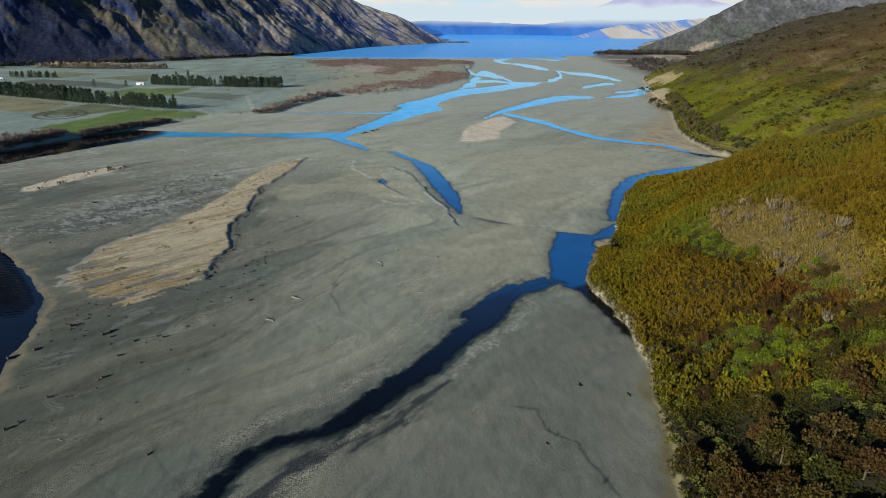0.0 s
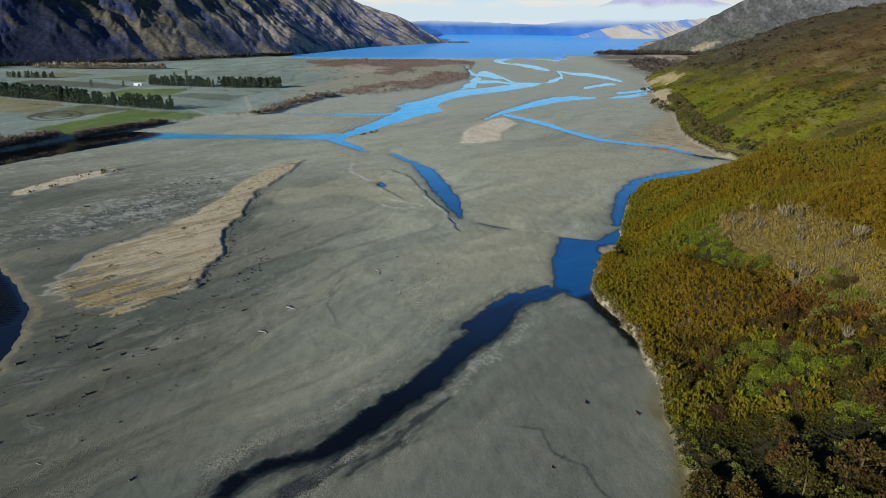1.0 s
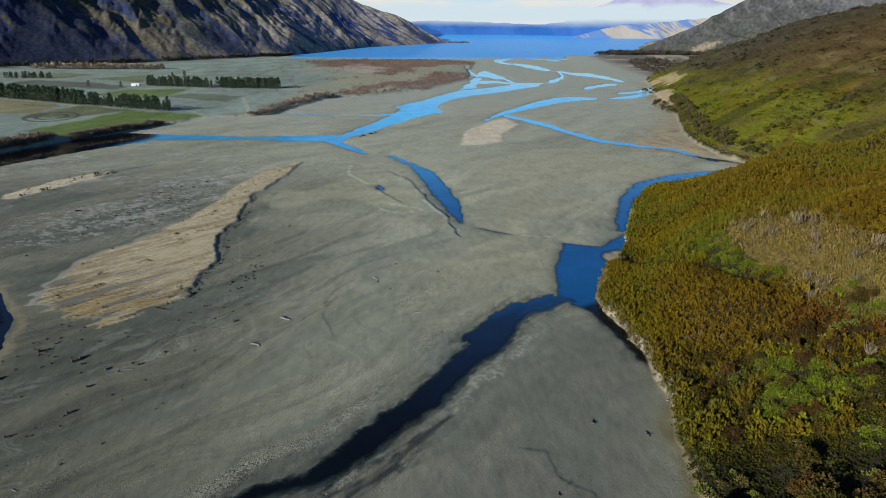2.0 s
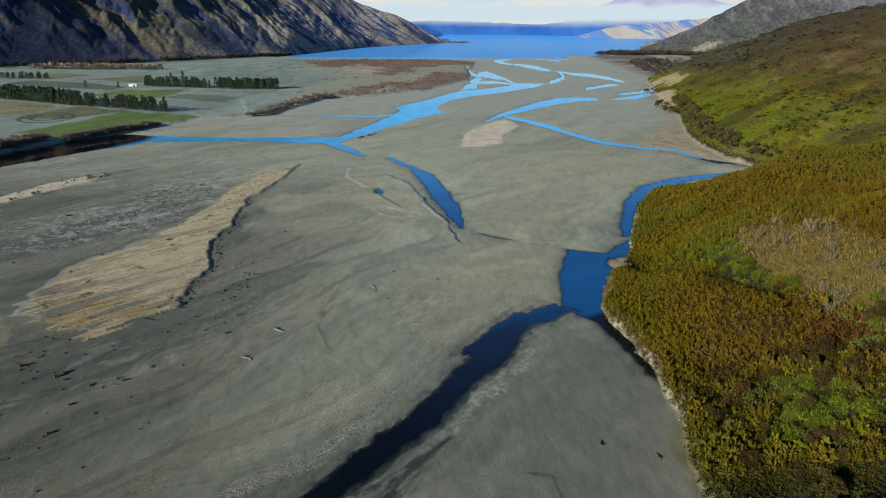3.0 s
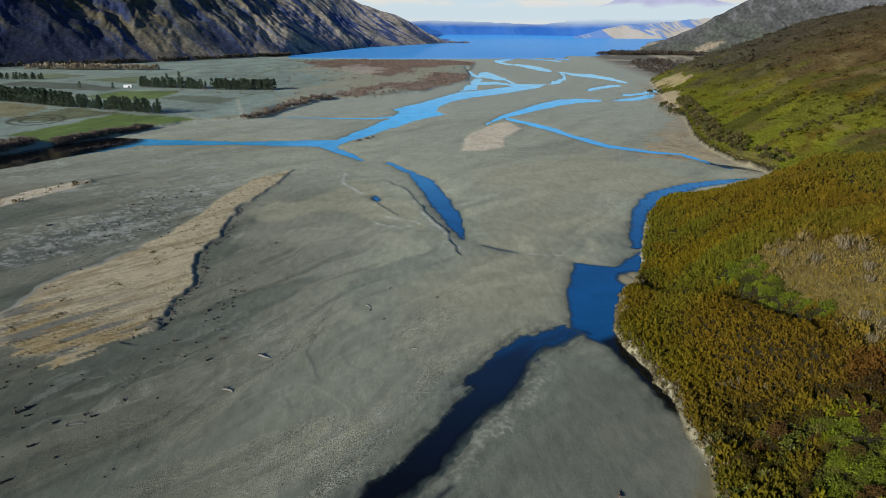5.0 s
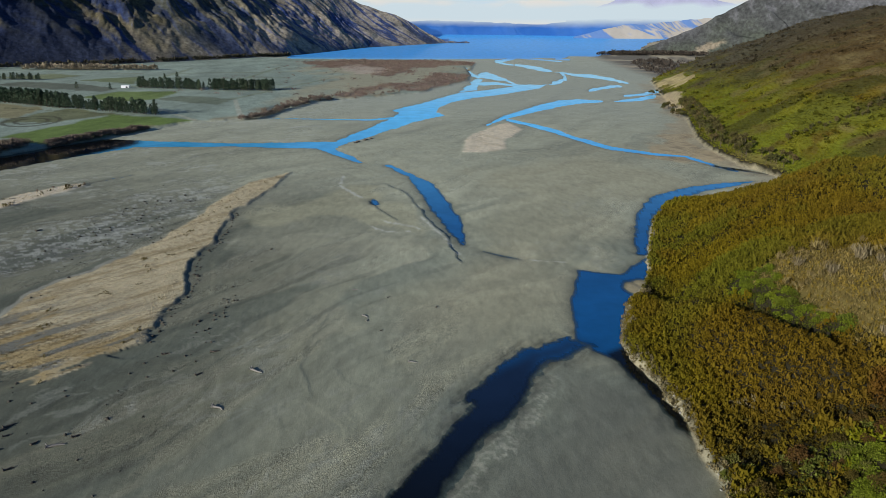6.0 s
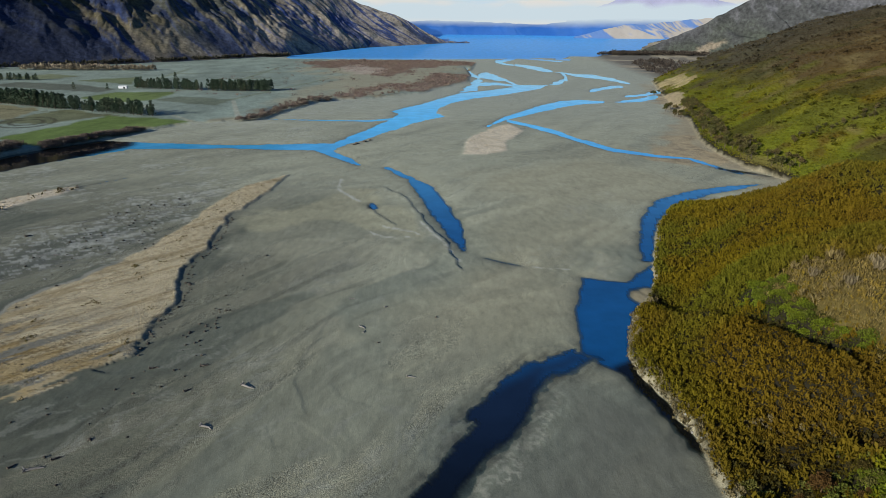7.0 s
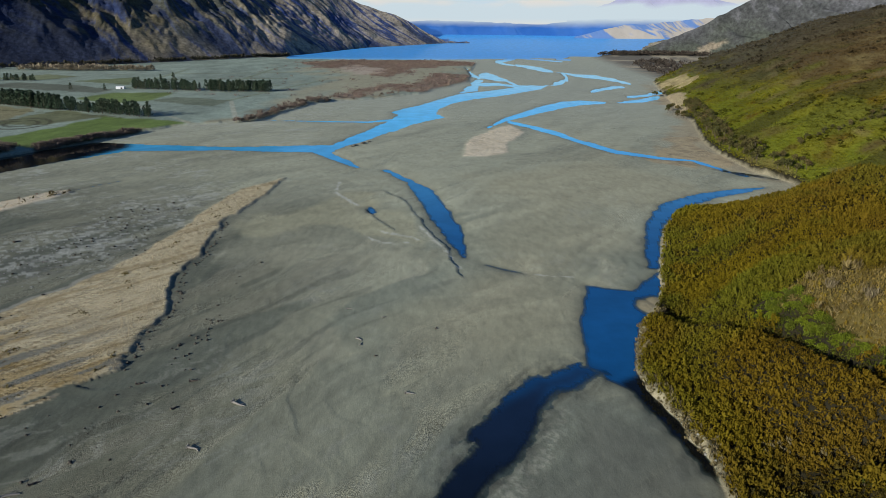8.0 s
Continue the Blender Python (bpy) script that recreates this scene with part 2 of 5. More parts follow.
def grain(nt, size, detail=4.0, stretch=(1, 1, 1), rot=0.0):
    """Noise at a size in metres."""
    geo = nt.nodes.new("ShaderNodeNewGeometry")
    mp = nt.nodes.new("ShaderNodeMapping")
    mp.inputs["Scale"].default_value = stretch
    mp.inputs["Rotation"].default_value = (0, 0, rot)
    nt.links.new(geo.outputs["Position"], mp.inputs["Vector"])
    n = node(nt, "ShaderNodeTexNoise", Scale=1.0 / size, Detail=detail, Roughness=0.6)
    nt.links.new(mp.outputs["Vector"], n.inputs["Vector"])
    return n.outputs["Fac"]


def remap(nt, value, a, b, lo, hi):
    n = node(nt, "ShaderNodeMapRange", **{"From Min": a, "From Max": b, "To Min": lo, "To Max": hi})
    nt.links.new(value, n.inputs["Value"])
    return n.outputs["Result"]


def times(nt, a, b, op="MULTIPLY"):
    n = nt.nodes.new("ShaderNodeMath")
    n.operation = op
    for k, v in enumerate((a, b)):
        if isinstance(v, (int, float)):
            n.inputs[k].default_value = v
        else:
            nt.links.new(v, n.inputs[k])
    return n.outputs[0]


def tint(nt, colour, factor):
    """Colour times a grey factor."""
    n = nt.nodes.new("ShaderNodeVectorMath")
    n.operation = "SCALE"
    if isinstance(colour, tuple):
        n.inputs[0].default_value = colour[:3]
    else:
        nt.links.new(colour, n.inputs[0])
    nt.links.new(factor, n.inputs["Scale"])
    return n.outputs[0]


def attribute(nt, name):
    n = nt.nodes.new("ShaderNodeAttribute")
    n.attribute_name = name
    return n


def bump(nt, bsdf, height, strength, distance):
    n = node(nt, "ShaderNodeBump", Strength=strength, Distance=distance)
    nt.links.new(height, n.inputs["Height"])
    nt.links.new(n.outputs["Normal"], bsdf.inputs["Normal"])


def ground_material():
    m, nt, b = material("river_flat", 0.9, 0.12)
    cover, grit = attribute(nt, "cover"), attribute(nt, "grit")
    fine = grain(nt, 0.27, 3)
    pebble = grain(nt, 0.8, 3)
    mid = grain(nt, 3.4, 5, (1, 0.45, 1), radians(37))
    broad = grain(nt, 18, 5)
    f = times(nt, remap(nt, fine, 0.33, 0.67, -0.75, 0.82), grit.outputs["Fac"])
    f = times(nt, f, times(nt, remap(nt, pebble, 0.33, 0.67, -0.22, 0.24), grit.outputs["Fac"]), "ADD")
    f = times(nt, f, remap(nt, mid, 0.3, 0.7, -0.14, 0.14), "ADD")
    f = times(nt, f, remap(nt, broad, 0.3, 0.7, -0.10, 0.10), "ADD")
    f = times(nt, f, 1.0, "ADD")
    nt.links.new(tint(nt, cover.outputs["Color"], f), b.inputs["Base Color"])
    bump(nt, b, times(nt, times(nt, fine, grit.outputs["Fac"]), mid, "ADD"), 0.6, 0.30)
    return m


def leaf_material(name, colours, rough=0.65, sub=0.0):
    """Foliage: colour from the plant's own tint, varied leaf by leaf."""
    m, nt, b = material(name, rough, 0.03)
    ramp = nt.nodes.new("ShaderNodeValToRGB")
    while len(ramp.color_ramp.elements) < len(colours):
        ramp.color_ramp.elements.new(0.5)
    for k, c in enumerate(colours):
        ramp.color_ramp.elements[k].position = k / (len(colours) - 1)
        ramp.color_ramp.elements[k].color = (*c, 1)
    info = nt.nodes.new("ShaderNodeObjectInfo")
    geo = nt.nodes.new("ShaderNodeNewGeometry")
    nt.links.new(info.outputs["Random"], ramp.inputs["Fac"])
    nt.links.new(tint(nt, ramp.outputs["Color"], remap(nt, geo.outputs["Random Per Island"], 0, 1, 0.6, 1.4)), b.inputs["Base Color"])
    return m


def tinted_leaf_material(name):
    m, nt, b = material(name, 0.7, 0.03)
    geo = nt.nodes.new("ShaderNodeNewGeometry")
    nt.links.new(tint(nt, attribute(nt, "cover").outputs["Color"], remap(nt, geo.outputs["Random Per Island"], 0, 1, 0.88, 1.12)), b.inputs["Base Color"])
    return m


def plain_material(name, colour, size=0.5, amount=0.3, rough=0.8):
    m, nt, b = material(name, rough, 0.25)
    g = grain(nt, size, 5)
    nt.links.new(tint(nt, colour, remap(nt, g, 0.25, 0.75, 1 - amount, 1 + amount)), b.inputs["Base Color"])
    bump(nt, b, g, 0.4, size * 0.1)
    return m


def water_material():
    """Milky or clear water: the bed shows through where it is shallow."""
    m, nt, b = material("water", 0.04, 0.32)
    out = nt.nodes["Material Output"]
    clear = node(nt, "ShaderNodeBsdfTransparent", Color=(0.78, 0.86, 0.90, 1))
    mix = nt.nodes.new("ShaderNodeMixShader")
    nt.links.new(attribute(nt, "depth").outputs["Fac"], mix.inputs[0])
    nt.links.new(clear.outputs[0], mix.inputs[1])
    nt.links.new(b.outputs[0], mix.inputs[2])
    nt.links.new(mix.outputs[0], out.inputs["Surface"])
    nt.links.new(attribute(nt, "wind").outputs["Fac"], b.inputs["Roughness"])
    nt.links.new(tint(nt, attribute(nt, "cover").outputs["Color"], remap(nt, grain(nt, 16, 5), 0.3, 0.7, 0.84, 1.18)), b.inputs["Base Color"])
    b.inputs["IOR"].default_value = 1.33
    b.inputs["Specular Tint"].default_value = (0.42, 0.75, 1.0, 1)
    wave = nt.nodes.new("ShaderNodeTexWave")
    for key, v in (("Scale", 0.14), ("Distortion", 2.5), ("Detail", 2.0), ("Detail Scale", 0.6)):
        wave.inputs[key].default_value = v
    turn = nt.nodes.new("ShaderNodeMapping")
    turn.inputs["Rotation"].default_value = (0, 0, radians(75))
    place = nt.nodes.new("ShaderNodeNewGeometry")
    nt.links.new(place.outputs["Position"], turn.inputs["Vector"])
    nt.links.new(turn.outputs["Vector"], wave.inputs["Vector"])
    ripple = times(nt, times(nt, wave.outputs["Fac"], attribute(nt, "ripple").outputs["Fac"]), 9.0)
    bump(nt, b, times(nt, times(nt, grain(nt, 1.4, 4, (1, 0.5, 1), radians(20)), 0.25), ripple, "ADD"), 0.5, 0.12)
    return m


def slope_material(name):
    """Mountain side: bush, tussock, rock and painted haze from the cover attribute, broken up at two sizes."""
    m, nt, b = material(name, 0.9, 0.1)
    cover = attribute(nt, "cover")
    f = times(nt, remap(nt, grain(nt, 11, 5), 0.36, 0.64, 0.68, 1.32), remap(nt, grain(nt, 45, 5), 0.3, 0.7, 0.72, 1.28))
    nt.links.new(tint(nt, cover.outputs["Color"], f), b.inputs["Base Color"])
    bump(nt, b, grain(nt, 16, 6), 0.7, 4.0)
    return m


GROUND_MAT = ground_material()
WATER_MAT = water_material()
SLOPE_MAT = slope_material("mountain_side")
BUSH_MAT = tinted_leaf_material("bush_leaves")
BARK = plain_material("bark", (0.10, 0.075, 0.05), 0.3)
PINE_LEAF = leaf_material("pine_needles", [(0.040, 0.066, 0.040), (0.058, 0.084, 0.050), (0.078, 0.096, 0.056)])
WILLOW_LEAF = leaf_material("bare_twigs", [(0.155, 0.118, 0.090), (0.20, 0.155, 0.12), (0.145, 0.12, 0.082)])
TREE_LEAF = leaf_material("forest_leaves", [(0.074, 0.038, 0.012), (0.038, 0.038, 0.008), (0.076, 0.042, 0.013), (0.040, 0.027, 0.008), (0.072, 0.058, 0.012), (0.056, 0.032, 0.012)])
MOUND_LEAF = leaf_material("broad_leaves", [(0.085, 0.105, 0.010), (0.115, 0.140, 0.011), (0.070, 0.082, 0.012)])
DEAD_TWIG = leaf_material("dead_twigs", [(0.145, 0.118, 0.068), (0.175, 0.140, 0.078), (0.125, 0.100, 0.055)])


# ---- mesh helpers ----
def mesh_from(name, verts, faces, mat, smooth_faces=False, **attrs):
    """A mesh from arrays; faces all have the same number of corners. attrs: per vertex numbers or colours."""
    verts, faces = np.asarray(verts, np.float32), np.asarray(faces, np.int32)
    me = bpy.data.meshes.new(name)
    n = faces.shape[1]
    me.vertices.add(len(verts))
    me.vertices.foreach_set("co", verts.ravel())
    me.loops.add(faces.size)
    me.loops.foreach_set("vertex_index", faces.ravel())
    me.polygons.add(len(faces))
    me.polygons.foreach_set("loop_start", np.arange(0, faces.size, n, dtype=np.int32))
    me.polygons.foreach_set("use_smooth", np.full(len(faces), smooth_faces))
    for key, values in attrs.items():
        values = np.asarray(values, np.float32)
        if values.ndim == 1:
            me.attributes.new(key, "FLOAT", "POINT").data.foreach_set("value", values)
        else:
            rgba = np.concatenate([values, np.ones((len(values), 1), np.float32)], 1)
            me.attributes.new(key, "FLOAT_COLOR", "POINT").data.foreach_set("color", rgba.ravel())
    me.update(calc_edges=True)
    me.materials.append(mat)
    return me


def grid_faces(rows, cols, wrap=False):
    i, j = np.meshgrid(np.arange(rows - 1), np.arange(cols if wrap else cols - 1), indexing="ij")
    k = (j + 1) % cols
    return np.stack([i * cols + j, i * cols + k, (i + 1) * cols + k, (i + 1) * cols + j], -1).reshape(-1, 4)


def blend(base, colour, amount):
    return base + (A(colour) - base) * np.clip(amount, 0, 1)[..., None]


# ---- ground ----
def polar(fine_cols, coarse_cols, radii, half=37.0):
    ang = np.concatenate([np.linspace(-half, half, fine_cols, endpoint=False), np.linspace(half, 360 - half, coarse_cols, endpoint=False)])
    a, r = np.meshgrid(np.radians(ang), radii)
    return r * np.sin(a), r * np.cos(a) - 70.0, len(ang)


STONY_BAR = [(-225, 300), (-212, 345), (-196, 372), (-188, 425), (-165, 450), (-138, 455), (-146, 400), (-146, 360), (-160, 325), (-185, 300)]
COVE_POOL = [(243, 510), (236, 518), (226, 526), (212, 542), (224, 536), (238, 526)]
SLIP = [(374, 1170), (396, 1135), (430, 1150), (446, 1200), (444, 1290), (428, 1345), (405, 1330), (388, 1250)]
BEACH = [(160, 575), (185, 560), (225, 548), (238, 560), (240, 640), (248, 700), (225, 695), (205, 650), (180, 600)]
SAND_FOOT = [(326, 1120), (352, 1118), (362, 1065), (340, 960), (318, 882), (304, 892), (316, 960)]
SHINGLE_LINES = [   # thin threads of pale shingle: (x, y, width)
    [(-72, 493, 1.2), (-69, 464, 1.6), (-62, 451, 2.0), (-50, 432, 1.2)],
    [(-40, 377, 0.4), (-36, 370, 0.5), (-29, 364, 0.5), (-20, 363, 0.6), (-12, 370, 0.4)],
    [(-35, 385, 0.8), (-25, 378, 1.6), (-14, 372, 1.4)],
    [(36, 326, 0.4), (44, 322, 0.6), (56, 321, 0.3)],
    [(-12, 390, 0.3), (2, 352, 0.8), (8, 330, 0.3)],
]
NEAR_FIELDS = [   # corners, colour
    ([(-760, 940), (-635, 925), (-510, 861), (-480, 764), (-531, 770), (-700, 800)], (0.24, 0.205, 0.105)),
    ([(-487, 810), (-474, 857), (-395, 806), (-419, 739), (-477, 731)], (0.135, 0.135, 0.062)),
    ([(-412, 636), (-404, 708), (-390, 800), (-340, 790), (-279, 758), (-300, 715), (-310, 688), (-325, 640), (-336, 600), (-381, 608)], (0.115, 0.165, 0.022)),
    ([(-535, 1001), (-521, 1082), (-427, 1090), (-418, 966), (-452, 937)], (0.125, 0.165, 0.035)),
]
FIELD_LINES = [   # ends, width, colour
    ((-373, 800), (-560, 860), 3, (0.10, 0.10, 0.05)), ((-279, 760), (-420, 930), 4, (0.36, 0.36, 0.27)), ((-420, 930), (-640, 1010), 5, (0.38, 0.38, 0.29)),
    ((-308, 985), (-220, 1500), 5, (0.20, 0.22, 0.13)), ((-545, 1180), (-300, 1230), 6, (0.16, 0.18, 0.10)), ((-700, 1330), (-250, 1420), 7, (0.17, 0.19, 0.11)),
    ((-760, 1480), (-260, 1620), 8, (0.20, 0.21, 0.13)), ((-560, 1240), (-640, 1700), 7, (0.20, 0.22, 0.14)), ((-400, 1260), (-440, 1800), 7, (0.19, 0.21, 0.13)),
    ((-240, 800), (-300, 970), 4, (0.37, 0.36, 0.28)),
]
RED_SCRUB = [[(-422, 2053), (-350, 2222), (103, 2208), (95, 1953), (-86, 1810), (-120, 1446), (-181, 1578), (-204, 1666), (-302, 1729)],
             [(-68, 1105), (-71, 1275), (-26, 1595), (52, 1500), (51, 1345), (10, 1190), (-27, 1130)], [(-160, 1035), (-146, 1130), (-110, 1275), (-92, 1273), (-118, 1144), (-138, 1040)]]
PALE_OPEN = [(-288, 1784), (-246, 1940), (-146, 1748), (-140, 1520), (-197, 1555)]
FAR_FIELDS = [
    ([(-413, 966), (-399, 1026), (-310, 988), (-304, 909)], (0.135, 0.15, 0.10)),
    ([(-797, 1263), (-675, 1228), (-546, 1135), (-551, 1080), (-672, 1125), (-800, 1190)], (0.12, 0.125, 0.09)),
    ([(-687, 1350), (-636, 1412), (-573, 1237), (-705, 1296)], (0.15, 0.17, 0.075)),
    ([(-900, 1350), (-860, 1480), (-760, 1420), (-780, 1310)], (0.17, 0.18, 0.09)),
]


GREEN_SPOTS = [(103, 250, 4.5), (104, 244, 4.5), (103, 238, 4), (103, 232, 3.5), (104, 226, 3.5), (104, 220, 3), (106, 214, 2.5), (107, 206, 2.5), (88, 166, 3.5), (92, 163, 3.5), (92, 157, 3.5),
               (87, 158, 3.5), (90, 150, 4), (94, 149, 3), (82, 154, 3), (85, 147, 4), (87, 140, 3), (81, 148, 3), (103, 150, 3.5), (95, 128, 4.5), (116, 183, 2), (114, 170, 2.2),
               (98, 147, 2.5), (110, 140, 3.5), (107, 132, 3)]     # x, y, radius
DRY_CROWN = [(105, 252), (114, 256), (128, 254), (140, 246), (136, 200), (130, 178), (116, 157), (113, 170), (112, 186), (109, 204), (107, 225)]
BROWN_DIP = [(105, 181), (113, 178), (114, 164), (110, 157), (104, 166), (101, 176)]
DEAD_SPOTS = [(129, 235, 2.4), (113, 240, 1.7), (117, 229, 1.9), (125, 216, 1.6), (133, 198, 2.2), (125, 195, 1.8), (113, 197, 1.5), (113, 189, 2.0), (109, 187, 1.4), (106, 155, 1.8),
              (131, 229, 1.6), (121, 209, 1.3), (119, 184, 1.3), (100, 160, 1.2)]     # x, y, size
PALE_RIM = [(66, 206, 1), (69, 199, 2.4), (73, 199, 2), (79, 199, 2.2), (83, 190, 2.4), (88, 188, 2), (92, 182, 1.5), (99, 184, 1.0), (104, 181, 1.2)]
GAPS = [[(84, 184, 0.8), (90, 180, 1.4), (97, 178, 1.2), (102, 173, 1.0)], [(75, 193, 0.8), (80, 186, 1.4), (86, 182, 1.4), (94, 175, 1.0)],
        [(112, 157, 2.0), (107, 146, 2.0), (112, 141, 1.6)], [(68, 186, 0.4), (75, 174, 1.4), (80, 166, 1.6), (84, 160, 1.0)], [(95, 226, 0.5), (92, 214, 0.9), (90, 208, 0.4)],
        [(112, 214, 0.4), (115, 204, 0.9), (118, 196, 0.6)], [(108, 200, 0.6), (106, 192, 1.0), (109, 184, 0.8)], [(126, 214, 0.5), (130, 206, 1.0)]]
DARK_HOLLOWS = [(80, 132, 3.5), (84, 129, 4), (88, 127, 4), (87, 121, 3.5), (84, 114, 3), (65, 137, 2.5), (67, 119, 2.5), (63, 122, 2), (73, 134, 2), (97, 120, 3)]     # x, y, radius
WOOD_X, WOOD_Y = [60, 63, 76, 90, 96, 130], [146, 145, 138, 131, 122, 116]      # upper edge of the forest


def thicket(x, y):
    """Distance to the red-brown thickets of the delta."""
    return np.minimum.reduce([area(pts, x, y) for pts in RED_SCRUB]) + 34 * fbm(x / 45, y / 90, 4, 55)


def gaps(x, y):
    """Distance to the gaps in the bush of the headland, where shade is painted."""
    d = np.abs(x - 2.2 - np.interp(y, CREASE_Y, CREASE_X)) * 0.8 - 2.7 + 10 * smooth(204, 199, y) + 10 * smooth(290, 295, y)
    for pts in GAPS:
        d = np.minimum(d, course(pts, x, y))
    return d + 0.7 * fbm(x / 2.5, y / 2.5, 2, 236)


def bush_tone(x, y, z, d):
    """Colour of the bush over the hill: olive tea-tree, green patches, brown and dry scrub higher up."""
    n1, n2 = fbm(x / 38, y / 38, 4, 201), fbm(x / 13, y / 13, 3, 205)
    col = np.empty(x.shape + (3,))
    col[:] = (0.124, 0.096, 0.012)
    head = smooth(400, 340, y)
    col = blend(col, (0.078, 0.052, 0.014), smooth(0.1, 0.7, n2) * (0.6 - 0.3 * head))
    col = blend(col, (0.105, 0.105, 0.018), smooth(0.1, 0.6, n1) * 0.6)
    col = blend(col, (0.112, 0.074, 0.012), head * smooth(250, 225, y) * smooth(72, 84, x) * 0.8)
    low = smooth(192, 176, y + 0.45 * (x - 80)) * head
    col = blend(col, (0.088, 0.072, 0.012), low * 0.5)
    top = head * smooth(5, -5, area(DRY_CROWN, x, y) + 5 * n2)
    col = blend(col, (0.215, 0.160, 0.045), top * 0.8)
    col = blend(col, (0.23, 0.17, 0.075), top * smooth(0.35, 0.75, n2) * 0.7)
    col = blend(col, (0.085, 0.040, 0.015), smooth(2, -2, area(BROWN_DIP, x, y) + 3 * n2) * 0.9)
    col = blend(col, (0.085, 0.050, 0.018), head * smooth(0.1, 0.6, fbm(x / 20, y / 16, 3, 207)) * 0.25 * (1 - top))
    col = blend(col, (0.092, 0.098, 0.016), head * smooth(235, 275, y) * smooth(-0.1, 0.5, n2 + 0.6 * n1) * 0.75)
    spots = np.zeros(x.shape)
    for sx, sy, sr in GREEN_SPOTS:
        spots = np.maximum(spots, smooth(sr * 1.4, sr * 0.5, np.hypot(x - sx, y - sy) + 2.5 * n2))
    col = blend(col, (0.150, 0.190, 0.012), spots * (0.9 - 0.4 * low))
    side = smooth(380, 470, y)
    col = blend(col, (0.115, 0.125, 0.020), side * smooth(-0.4, 0.5, n1 + 0.4) * smooth(75, 35, z + 20 * n1))
    col = blend(col, (0.125, 0.135, 0.018), side * smooth(0.1, 0.6, n1) * smooth(85, 45, z))
    col = blend(col, (0.122, 0.140, 0.020), side * smooth(44, 24, z + 16 * n1) * smooth(0.7, 0.1, n2) * 0.55)
    col = blend(col, (0.082, 0.056, 0.044), side * smooth(24, 58, z + 26 * n1) * 0.92)
    col = blend(col, (0.088, 0.096, 0.022), side * smooth(0.2, 0.55, fbm(x / 45, y / 80, 3, 217)) * smooth(95, 60, z) * 0.7)
    col = blend(col, (0.110, 0.062, 0.018), head * smooth(112, 150, x + 12 * n1) * smooth(215, 250, y) * 0.3)
    col = blend(col, (0.055, 0.055, 0.018), side * smooth(0.3, 0.7, fbm(x / 70, y / 25, 3, 211)) * 0.8)
    col = blend(col, (0.16, 0.13, 0.10), side * smooth(0.45, 0.8, fbm(x / 24, y / 40, 3, 215)) * 0.5)
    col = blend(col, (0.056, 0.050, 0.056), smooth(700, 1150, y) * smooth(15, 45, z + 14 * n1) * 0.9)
    col = col * A((0.95, 0.91, 0.50))
    return col


